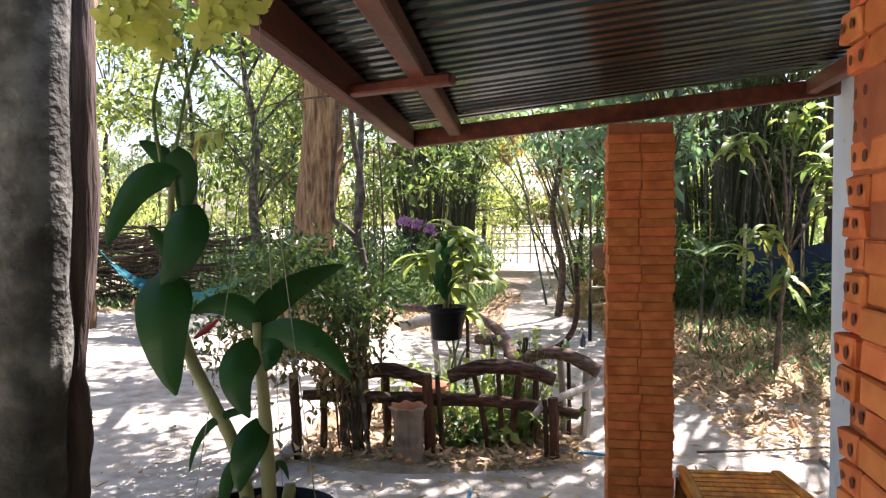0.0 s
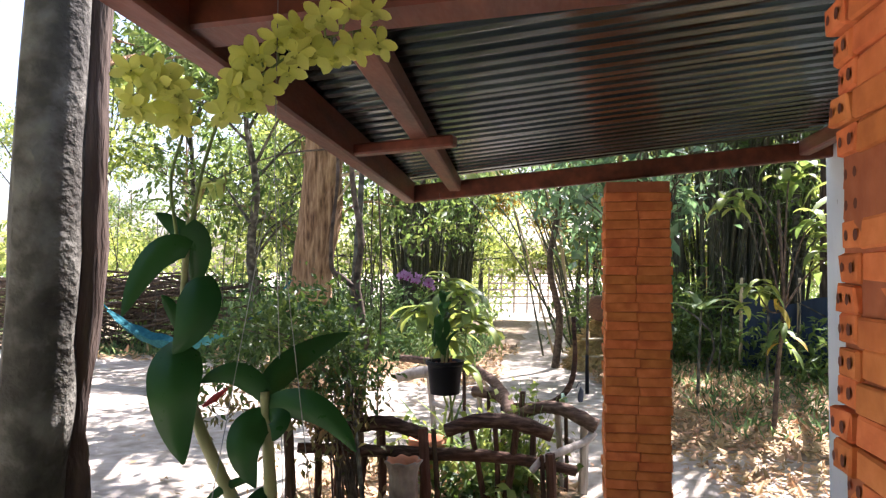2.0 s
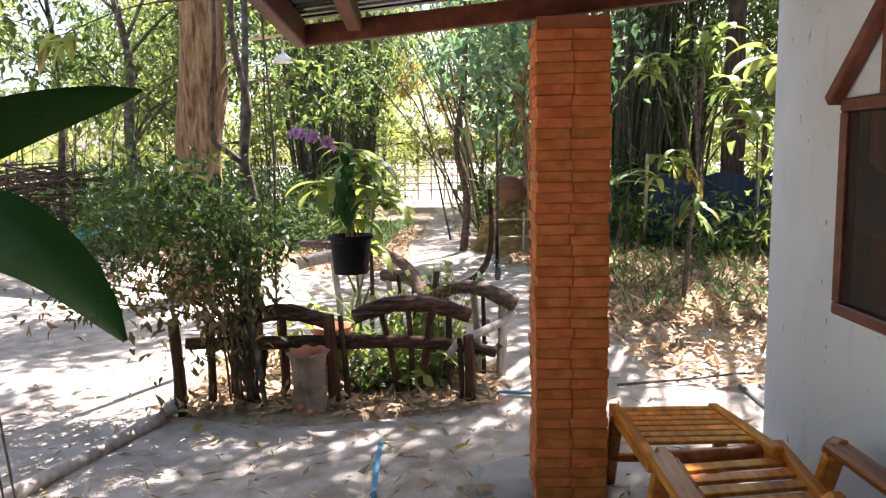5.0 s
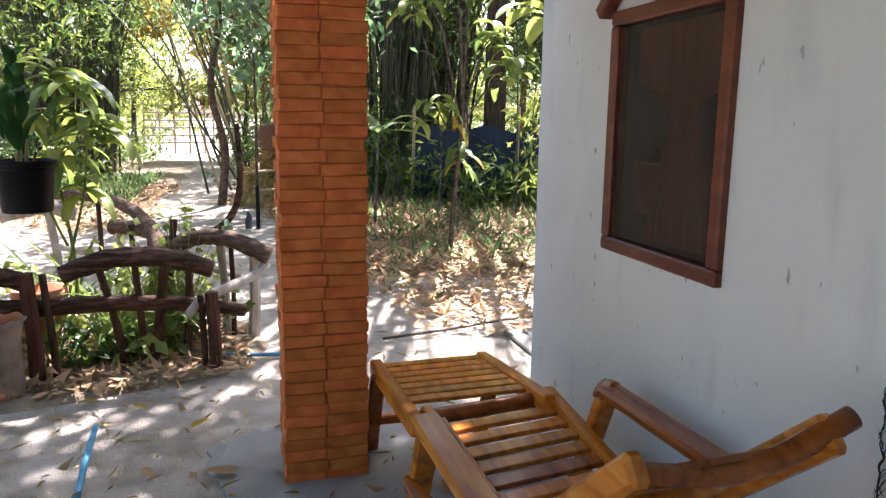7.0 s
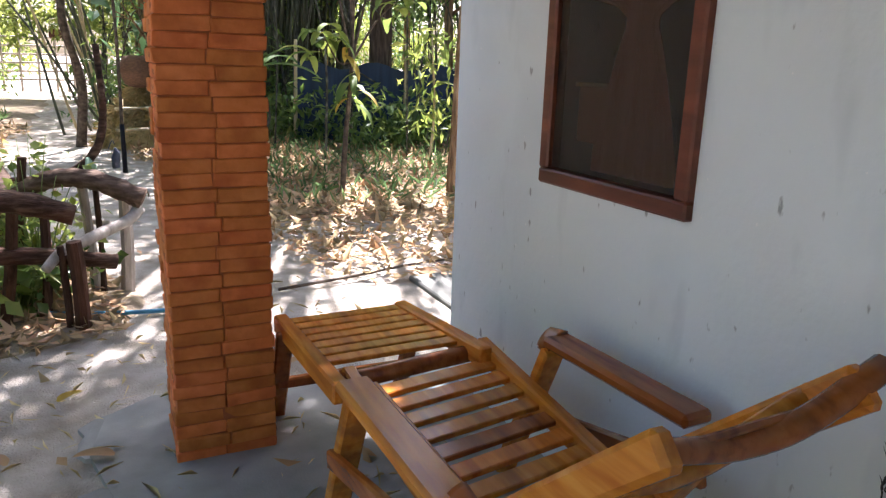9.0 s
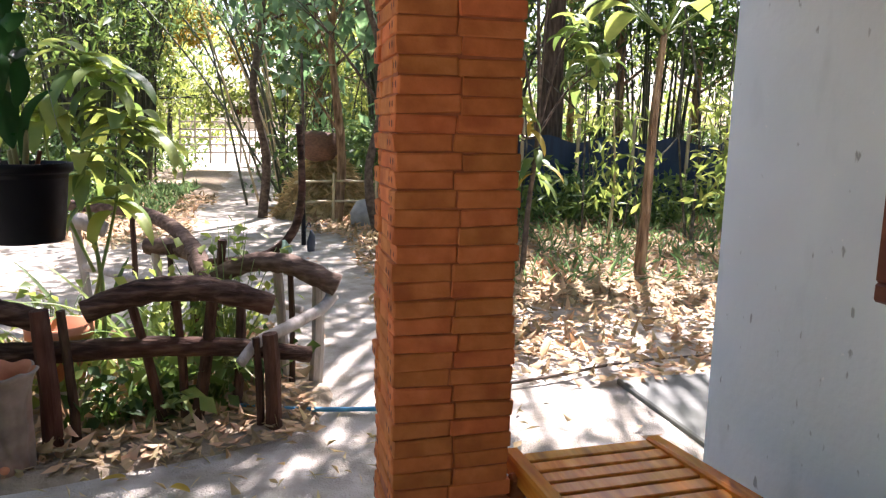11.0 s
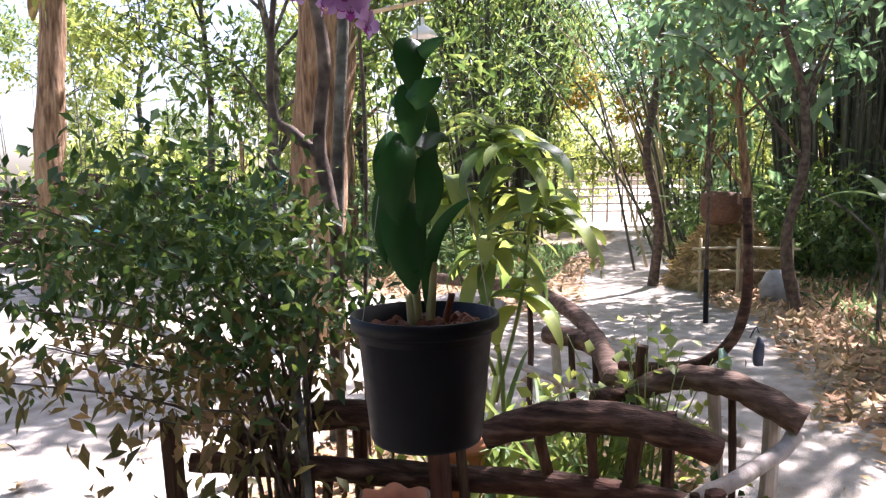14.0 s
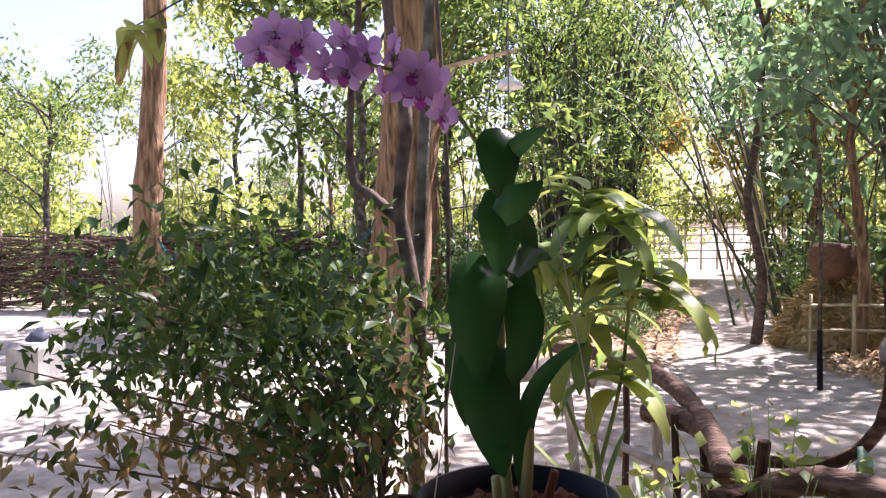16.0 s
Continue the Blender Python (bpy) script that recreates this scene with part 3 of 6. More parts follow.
for x0, x1, z0, z1 in ((2.2, 3.8, 2.3, 2.9), (3.8, 6.0, 2.9, 2.2)):
    o = len(V2)
    V2 += [(x0, -3.3, z0), (x1, -3.3, z1), (x1, 3.7, z1), (x0, 3.7, z0), (x0, -3.3, z0 + 0.02), (x1, -3.3, z1 + 0.02), (x1, 3.7, z1 + 0.02), (x0, 3.7, z0 + 0.02)]
    F2 += [tuple(o + i for i in f) for f in ((3, 2, 1, 0), (4, 5, 6, 7), (0, 1, 5, 4), (1, 2, 6, 5), (2, 3, 7, 6), (3, 0, 4, 7))]
tagged(link("ceiling_house_roof", V2, F2, M_zinc), "corrugated zinc house roof", "roof", kind="structure")

frame_roof = thing("roof_timber_frame", "red-stained timber frame under the zinc porch roof", "roof frame", (0, 0, 0), kind="structure")


def roof_beam(name, a, b, w, h):
    part(name, beam_bm(a, b, w, h, 0.006), M_redwood, frame_roof)


roof_beam("front_beam", (-0.15, 3.33, 1.965), (1.86, 3.40, 2.165), 0.05, 0.085)
roof_beam("eave_beam", (-0.165, 3.36, 1.975), (0.30, -2.6, 1.985), 0.055, 0.105)
roof_beam("purlin", (0.075, 3.29, 2.005), (0.56, -2.6, 2.005), 0.06, 0.065)
roof_beam("short_batten", (-0.06, 1.93, 1.95), (0.30, 1.87, 1.965), 0.05, 0.035)
roof_beam("cross_beam", (0.02, 0.80, 1.995), (1.86, 0.80, 2.09), 0.10, 0.11)
roof_beam("wall_rafter", (1.72, 3.36, 2.16), (1.80, -2.6, 2.16), 0.05, 0.07)


# ---- brick pillars ----
BL, BW, BH = 0.1435, 0.066, 0.0400
COURSE = 0.0422


def brick_mesh(name, lx, seed):
    """A hand-pressed brick, its arrises worn and a little askew; flat dark end discs paint the shade in its two
    lengthwise holes.
    """
    r = random.Random(seed)
    bm = box_bm((lx, BW, BH), (0, 0, 0), 0.0035)
    skew_z, skew_y = r.uniform(-0.0018, 0.0018), r.uniform(-0.002, 0.002)
    for v in bm.verts:
        v.co += Vector((r.uniform(-0.0022, 0.0022), r.uniform(-0.0016, 0.0016) + skew_y * v.co.x / lx * 2, r.uniform(-0.0010, 0.0010) + skew_z * v.co.x / lx * 2))
    me = bpy.data.meshes.new(name)
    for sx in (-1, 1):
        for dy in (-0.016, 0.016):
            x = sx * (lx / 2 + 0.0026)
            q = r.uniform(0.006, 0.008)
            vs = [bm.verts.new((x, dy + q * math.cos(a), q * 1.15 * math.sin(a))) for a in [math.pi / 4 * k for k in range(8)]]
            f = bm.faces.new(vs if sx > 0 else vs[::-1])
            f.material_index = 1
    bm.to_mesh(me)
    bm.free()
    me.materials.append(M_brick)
    me.materials.append(M_hole_shade)
    return me


BRICKS = [brick_mesh("brick", BL, k) for k in range(8)]


def pillar(x0, y0, top, seed, label, wob):
    """Courses of two bricks on the front and back, one between on each side; butts with holes on the corners."""
    rng = random.Random(seed)
    S = 0.29
    p = thing("brick_pillar", label, "pillar", (x0, y0, 0), "brick pillars of the porch")
    part("mortar_core", box_bm((S - 0.009, S - 0.009, top), (S / 2, S / 2, top / 2), 0), M_mortar, p)
    n = int((top - 0.01) / COURSE)
    for c in range(n):
        z = 0.022 + c * COURSE
        drift = rng.uniform(-wob, wob) * 0.7
        rows = []
        for y, sg in ((BW / 2, -1), (S - BW / 2, 1)):
            a, b, mid = -rng.uniform(-0.4, 1.0) * wob, S + rng.uniform(-0.4, 1.0) * wob, S / 2 + rng.uniform(-0.010, 0.010)
            for x0_, x1_ in ((a, mid - 0.001), (mid + 0.001, b)):
                rows.append(((x0_ + x1_) / 2, y + sg * rng.uniform(-0.3, 0.8) * wob, 0, (x1_ - x0_) / BL))
        for x in (BW / 2, S - BW / 2):
            rows.append((x, S / 2, 90, (S - 2 * BW) / BL))
        for bx, by, rz, k in rows:
            ob = new("brick", rng.choice(BRICKS))
            ob.parent = p
            ob.matrix_basis = pose(bx + drift, by, z + rng.uniform(-0.0012, 0.0012), rng.uniform(-1.5, 1.5), rng.uniform(-0.6, 0.6), rz + rng.uniform(-1.0, 1.0)) @ Matrix.Diagonal((k, 1, 1, 1))
    return p


def rod(name, pts, radii, material, parent, sides=9, rough=0.18, seed=0, steps=None, flat=1.0, label=""):
    v, f = tube(pts, radii, sides, steps, rough, seed, True, flat)
    return link(name, v, f, material, parent, label, True)


# ---- garden fence of logs ----
fence = thing("log_fence", "low rustic garden fence of dark weathered logs and crooked posts", "fence", (0, 0, 0))


def fence_post(a, b, w, d, m=None):
    a, b = Vector(a), Vector(b)
    mid = a.lerp(b, 0.5) + Vector((0.006, 0.004, 0))
    v, f = tube([a, mid, b], (w * 0.62, w * 0.56), 7, 6, 0.22, a.x * 7 + a.y, True, d / w)
    link("post", v, f, m or M_post, fence, "", False)


fence_post((0.525, 4.44, -0.05), (0.515, 4.44, 0.42), 0.06, 0.05)
fence_post((0.47, 4.46, -0.05), (0.46, 4.46, 0.40), 0.028, 0.025)
fence_post((-0.28, 4.385, -0.05), (-0.30, 4.385, 0.56), 0.065, 0.05)
fence_post((-0.205, 4.41, -0.05), (-0.235, 4.41, 0.55), 0.03, 0.028)
fence_post((-1.15, 4.26, -0.05), (-1.17, 4.26, 0.57), 0.06, 0.05)
fence_post((-1.02, 4.40, -0.05), (-1.03, 4.44, 0.52), 0.045, 0.04)
fence_post((-0.92, 4.5, -0.05), (-0.90, 4.5, 0.56), 0.05, 0.04)
fence_post((-0.60, 4.50, -0.05), (-0.60, 4.48, 0.56), 0.05, 0.04)
fence_post((-0.78, 4.52, -0.05), (-0.70, 4.46, 0.40), 0.03, 0.03)
fence_post((0.10, 4.55, -0.05), (0.0, 4.47, 0.56), 0.035, 0.03)
fence_post((0.17, 4.56, -0.05), (0.16, 4.48, 0.58), 0.032, 0.03)
fence_post((0.20, 4.58, -0.05), (0.30, 4.48, 0.57), 0.045, 0.04)
fence_post((0.36, 4.72, -0.05), (0.40, 4.72, 0.56), 0.04, 0.035)
fence_post((0.72, 5.0, -0.05), (0.74, 4.92, 0.55), 0.06, 0.05, M_greywood)
fence_post((0.58, 5.06, -0.05), (0.55, 4.96, 0.60), 0.045, 0.035, M_greywood)
fence_post((0.61, 4.95, -0.05), (0.61, 4.94, 0.60), 0.025, 0.022)
fence_post((0.20, 5.05, -0.05), (0.31, 4.98, 0.72), 0.038, 0.032)
fence_post((0.10, 5.65, -0.05), (0.10, 5.7, 0.54), 0.045, 0.04)
fence_post((-0.02, 5.75, -0.05), (-0.03, 5.8, 0.58), 0.03, 0.026)
fence_post((-0.10, 5.9, -0.05), (-0.12, 5.9, 0.54), 0.045, 0.04, M_greywood)
fence_post((0.22, 5.55, -0.05), (0.16, 5.55, 0.50), 0.03, 0.03)
fence_post((-0.60, 6.45, -0.05), (-0.66, 6.42, 0.64), 0.05, 0.04, M_greywood)
fence_post((-0.34, 6.45, -0.05), (-0.33, 6.45, 0.69), 0.03, 0.03)
rod("rail", [(-1.12, 4.30, 0.415), (-0.75, 4.40, 0.392), (-0.3, 4.47, 0.374), (0.15, 4.50, 0.370), (0.45, 4.52, 0.335), (0.68, 4.55, 0.29)], (0.034, 0.040, 0.044, 0.042, 0.036, 0.034), M_log, fence, 11, 0.22, 2, 40)
rod("arch_log", [(-0.16, 4.44, 0.535), (0.02, 4.45, 0.597), (0.19, 4.46, 0.612), (0.36, 4.46, 0.588), (0.528, 4.46, 0.532)], (0.044, 0.05, 0.05, 0.05, 0.043), M_log, fence, 12, 0.2, 5, 30)
rod("arch_log", [(-0.98, 4.42, 0.46), (-0.78, 4.46, 0.535), (-0.55, 4.46, 0.565), (-0.30, 4.44, 0.50)], (0.04, 0.048, 0.05, 0.04), M_log, fence, 12, 0.2, 7, 30)
rod("arch_log", [(0.27, 4.98, 0.545), (0.42, 4.95, 0.615), (0.60, 4.90, 0.615), (0.82, 4.84, 0.52)], (0.042, 0.045, 0.048, 0.05), M_log_pale, fence, 12, 0.2, 9, 30, label="split bleached log with a pale cut end")
rod("grey_branch", [(0.80, 4.86, 0.47), (0.74, 4.78, 0.43), (0.58, 4.58, 0.40), (0.47, 4.50, 0.37), (0.40, 4.42, 0.31)], (0.03, 0.026, 0.026, 0.024, 0.022), M_greywood, fence, 9, 0.2, 11, 24, label="crooked grey branch")
rod("arch_log", [(-1.0, 6.75, 0.72), (-0.5, 6.45, 0.72), (-0.2, 6.2, 0.70), (0.0, 5.95, 0.63), (0.12, 5.72, 0.53), (0.2, 5.45, 0.44)], (0.034, 0.038, 0.042, 0.044, 0.05, 0.06), M_log_pale, fence, 10, 0.2, 13, 36)
rod("short_log", [(-0.17, 5.93, 0.55), (0.0, 5.85, 0.55), (0.12, 5.75, 0.52)], (0.045, 0.05, 0.05), M_log_pale, fence, 10, 0.2, 15, 12)
rod("short_log", [(-0.95, 6.35, 0.58), (-0.68, 6.42, 0.64), (-0.48, 6.42, 0.58)], (0.05, 0.055, 0.05), M_greywood, fence, 10, 0.2, 16, 12)
rod("short_log", [(0.14, 4.92, 0.53), (0.24, 5.02, 0.53), (0.32, 5.1, 0.53)], (0.03, 0.033, 0.03), M_log, fence, 9, 0.15, 17, 8)
rod("rail", [(-0.6, 6.35, 0.36), (-0.1, 5.85, 0.34), (0.3, 5.4, 0.40), (0.66, 5.05, 0.36)], (0.022, 0.022), M_greywood, fence, 8, 0.2, 18, 20)
rod("hooked_branch", [(0.22, 5.35, 0.55), (0.40, 5.22, 0.585), (0.54, 5.13, 0.64), (0.64, 5.10, 0.76), (0.675, 5.10, 0.95), (0.665, 5.10, 1.25)], (0.021, 0.021, 0.022, 0.021, 0.018, 0.015), M_log, fence, 10, 0.15, 19, 36, label="tall hooked reddish branch")

# brush head and rag hung on the hooked branch
brush = thing("hanging_pouch", "dark blue-grey cloth pouch hung on the fence branch", "pouch", (0.715, 5.10, 0.68))
v, f = tube([(0, 0, 0.065), (0.005, 0, 0.035), (0.0, 0, 0.0), (0.0, 0, -0.04)], (0.006, 0.020, 0.028, 0.022), 9, 10, 0.15, 3, True, 0.6)
M_cloth = mat("blue_grey_cloth", [(0.03, 0.035, 0.05), (0.06, 0.07, 0.09)], 0.9, scale=12, bump=0.3)
link("pouch_body", v, f, M_cloth, brush, smooth=True)
v, f = tube([(-0.03, 0, 0.06), (-0.01, 0, 0.10), (0.0, 0, 0.08)], (0.003, 0.003), 5, 6)
link("loop", v, f, M_cloth, brush, smooth=True)
rag = thing("green_rag", "faded green netting rag tied to the fence branch", "rag", (0.585, 5.08, 0.60))
M_rag = mat("green_netting", [(0.12, 0.20, 0.13), (0.24, 0.34, 0.24)], 0.85, scale=40, bump=0.5)
v, f = tube([(0.0, 0, 0.10), (0.012, -0.02, 0.05), (0.0, -0.015, 0.0), (0.015, -0.01, -0.06)], (0.012, 0.035, 0.03, 0.022), 9, 12, 0.5, 6, True, 0.45)
link("rag_body", v, f, M_rag, rag, smooth=True)

# ---- clay jar shaped like a tree stump ----
jar = thing("clay_jar", "pale clay jar shaped like a tree stump with a wavy rim", "jar", (-0.395, 4.24, -0.012))
V, F = [], []
NS = 88
prof = [(0.0, 0.0), (0.085, 0.0), (0.098, 0.03), (0.094, 0.12), (0.09, 0.22), (0.092, 0.31), (0.104, 0.375), (0.118, 0.395), (0.108, 0.40), (0.094, 0.375), (0.082, 0.30), (0.078, 0.18), (0.0, 0.16)]
rings = []
for (ra, za), (rb_, zb) in zip(prof, prof[1:]):
    m = max(1, int(abs(zb - za) / 0.014)) if len(rings) < 30 else 1
    rings += [(ra + (rb_ - ra) * q / m, za + (zb - za) * q / m) for q in range(m)]
rings.append(prof[-1])
lip = max(range(len(rings)), key=lambda q: rings[q][1])
for i, (r, z) in enumerate(rings):
    for k in range(NS):
        a = 2 * math.pi * k / NS
        groove = math.sin(a * 11 + 2.2 * math.sin(z * 14 + a * 2) + 1.3 * math.sin(z * 31 + a * 3))
        rr = r * (1 + (0.055 * groove - 0.06 * max(0.0, groove - 0.4) if 1 < i < lip - 2 else (0.07 * math.sin(a * 7 + 1.4) if abs(i - lip) < 3 else 0)))
        wav = 0.006 * math.sin(a * 7 + 0.6) if abs(i - lip) < 4 else 0
        V.append((rr * math.cos(a), rr * math.sin(a), z + wav))
        if i:
            q = (k + 1) % NS
            F.append(((i - 1) * NS + k, (i - 1) * NS + q, i * NS + q, i * NS + k))
idx = [0 if (i // NS) < lip else 1 for i in range(len(F))]
link("jar_body", V, F, None, jar, "", True, [M_ceramic, M_terra], idx)
for k, (a, z, r) in enumerate(((250, 0.10, 0.022), (285, 0.07, 0.018), (225, 0.06, 0.016))):
    v, f = tube([(0.085 * math.cos(radians(a)), 0.085 * math.sin(radians(a)), z), (0.112 * math.cos(radians(a)), 0.112 * math.sin(radians(a)), z + 0.006)], (r, r * 0.7), 9, 4)
    link("branch_stub", v, f, M_terra, jar, "moulded reddish branch stub", True)
small_pot = thing("terracotta_pot", "small terracotta pot standing inside the fence", "pot", (-0.36, 4.85, 0.0))
V, F = [], []
for i, (r, z) in enumerate([(0, 0), (0.09, 0), (0.12, 0.2), (0.135, 0.2), (0.135, 0.25), (0.12, 0.25), (0.11, 0.19), (0, 0.18)]):
    for k in range(24):
        a = 2 * math.pi * k / 24
        V.append((r * math.cos(a), r * math.sin(a), z + 0.14))
        if i:
            q = (k + 1) % 24
            F.append(((i - 1) * 24 + k, (i - 1) * 24 + q, i * 24 + q, i * 24 + k))
link("pot_body", V, F, M_terra, small_pot, "", True)
v, f = tube([(0, 0, -0.02), (0.01, 0, 0.07), (0, 0, 0.15)], (0.10, 0.09), 10, 6, 0.2, 4)
link("stump", v, f, M_greywood, small_pot, "grey log block under the pot", True)


# ---- lounge chair ----
chair = thing("lounge_chair", "varnished teak planter's lounge chair with slatted footrest and reclined back", "chair", (0, 0, 0))


def plank(name, a, b, w, h, m=None, up=(0, 0, 1), bevel=0.006, parent=None, label=""):
    return part(name, beam_bm(a, b, w, h, bevel, up), m or M_teak, parent or chair, label)


# footrest
foot_rail = plank("footrest_rail", (1.155, 2.66, 0.395), (1.145, 3.30, 0.365), 0.045, 0.06)
plank("footrest_rail", (1.61, 2.74, 0.395), (1.565, 3.30, 0.365), 0.045, 0.06)
for i in range(7):
    f = 0.06 + 0.90 * i / 7
    y = 3.29 - f * 0.50
    plank("footrest_slat", (1.165, y - 0.005, 0.377 + f * 0.022), (1.572 + f * 0.03, y + 0.015, 0.377 + f * 0.022), 0.047, 0.014, bevel=0.003, parent=foot_rail)
rod("footrest_bar", [(1.17, 2.76, 0.375), (1.62, 2.83, 0.375)], (0.026, 0.026), M_teak_dark, chair, 12, 0.02, 1, 6)
plank("footrest_leg", (1.135, 3.19, 0.37), (1.135, 3.36, 0.0), 0.03, 0.055, M_teak_dark, (1, 0, 0))
plank("footrest_leg", (1.585, 3.19, 0.37), (1.585, 3.36, 0.0), 0.03, 0.055, M_teak_dark, (1, 0, 0))
plank("footrest_stretcher", (1.12, 3.28, 0.16), (1.60, 3.28, 0.16), 0.03, 0.035, M_teak_dark)
# seat
seat_rail = plank("seat_rail", (1.215, 2.80, 0.375), (1.235, 2.02, 0.30), 0.04, 0.065)
plank("seat_rail", (1.645, 2.84, 0.385), (1.655, 2.06, 0.30), 0.04, 0.065)
for i in range(7):
    f = i / 6.6
    y = 2.70 - f * 0.50
    plank("seat_slat", (1.235, y - 0.03, 0.372 - f * 0.045), (1.64, y + 0.04, 0.372 - f * 0.045), 0.055, 0.016, M_teak if i != 4 else M_teak_dark, bevel=0.003, parent=seat_rail)
# arms, wide and rounded at the ends
plank("armrest", (1.135, 2.515, 0.49), (1.155, 2.00, 0.475), 0.085, 0.032, M_teak, bevel=0.012)
rod("armrest_end", [(1.155, 2.03, 0.475), (1.157, 1.955, 0.473)], (0.042, 0.036), M_teak_dark, chair, 12, 0.02, 3, 5, 0.42)
plank("armrest", (1.715, 2.56, 0.50), (1.735, 2.05, 0.505), 0.085, 0.034, M_teak_dark, bevel=0.012)
rod("armrest_end", [(1.714, 2.54, 0.497), (1.712, 2.60, 0.492)], (0.042, 0.036), M_teak_dark, chair, 12, 0.02, 3, 5, 0.42)
plank("apron", (1.19, 2.52, 0.45), (1.205, 2.02, 0.43), 0.02, 0.07, M_teak)
# legs
plank("front_leg", (1.15, 2.50, 0.47), (1.15, 2.72, 0.0), 0.035, 0.065, M_teak, (1, 0, 0))
plank("front_leg", (1.70, 2.54, 0.48), (1.70, 2.76, 0.0), 0.035, 0.065, M_teak, (1, 0, 0))
plank("side_brace", (1.115, 2.62, 0.245), (1.125, 2.02, 0.39), 0.024, 0.05, M_teak_dark)
plank("side_brace", (1.735, 2.62, 0.245), (1.735, 2.02, 0.39), 0.024, 0.05, M_teak_dark)
plank("rear_leg", (1.175, 1.99, 0.45), (1.20, 2.28, 0.0), 0.04, 0.06, M_teak, (1, 0, 0))
plank("rear_leg", (1.70, 2.00, 0.45), (1.70, 2.28, 0.0), 0.04, 0.06, M_teak, (1, 0, 0))
plank("stretcher", (1.18, 2.22, 0.12), (1.72, 2.22, 0.12), 0.03, 0.045, M_teak_dark)
# reclined back
back_stile = plank("back_stile", (1.225, 2.06, 0.375), (1.275, 1.66, 0.745), 0.04, 0.062, M_teak, (0, 1, 1), 0.010)
plank("back_stile", (1.645, 2.10, 0.375), (1.675, 1.68, 0.755), 0.04, 0.075, M_teak, (0, 1, 1), 0.010)
for i in range(7):
    f = (i + 0.7) / 7.6
    y, z = 2.06 - f * 0.40, 0.372 + f * 0.37
    part("back_slat", beam_bm((1.245 + 0.03 * f, y + 0.005, z), (1.66, y + 0.02, z + 0.005), 0.045, 0.014, 0.003, (0, 1, 1)), M_teak_dark, back_stile)
rod("top_rail", [(1.29, 1.70, 0.715), (1.45, 1.71, 0.685), (1.57, 1.70, 0.705), (1.72, 1.69, 0.775)], (0.019, 0.021, 0.022, 0.022), M_teak_dark, chair, 12, 0.02, 4, 16, label="curved round top rail with a pale cut end")
rod("lower_back_rail", [(1.26, 1.77, 0.63), (1.45, 1.79, 0.605), (1.68, 1.77, 0.70)], (0.020, 0.022), M_teak, chair, 10, 0.02, 5, 14)
plank("recline_strut", (1.42, 1.86, 0.52), (1.60, 2.16, 0.02), 0.05, 0.05, M_teak, (1, 0, 0))
for i in range(3):
    f = 0.25 + 0.2 * i
    part("strut_notch", box_bm((0.04, 0.05, 0.045), (1.43 + 0.18 * f + 0.03, 1.85 + 0.3 * f - 0.035, 0.52 - 0.5 * f + 0.01), 0.008, Euler((radians(30), 0, 0)).to_matrix()), M_teak, chair)


# ---- plants in pots ----
def strap(name, base, heading, elev, length, width, droop, parent, material, fold=0.25, tip=0.75, twist=0, label=""):
    """A strap leaf: starts at a heading and rise in degrees, and bends over by droop degrees."""
    n = 9
    p = Vector(base)
    V, F = [], []
    h = radians(heading)
    for i in range(n + 1):
        t = i / n
        e = radians(elev - droop * t)
        d = Vector((math.sin(h) * math.cos(e), math.cos(h) * math.cos(e), math.sin(e)))
        s = d.cross(Vector((0, 0, 1)))
        s = s.normalized() if s.length > 1e-4 else Vector((math.cos(h), -math.sin(h), 0))
        up = s.cross(d)
        q = radians(twist)
        s, up = s * math.cos(q) + up * math.sin(q), up * math.cos(q) - s * math.sin(q)
        w = width * 0.5 * min(1, 0.35 + t * 4) * (max(0.0, 1 - t ** 3.2) ** tip)
        for k in (-1, -0.5, 0, 0.5, 1):
            V.append(p + s * (w * k) + up * (abs(k) * w * fold * 2))
        p = p + d * (length / n)
        if i:
            for k in range(4):
                a = (i - 1) * 5 + k
                F.append((a, a + 1, a + 6, a + 5))
    ob = link(name, V, F, material, parent, label, True)
    return ob


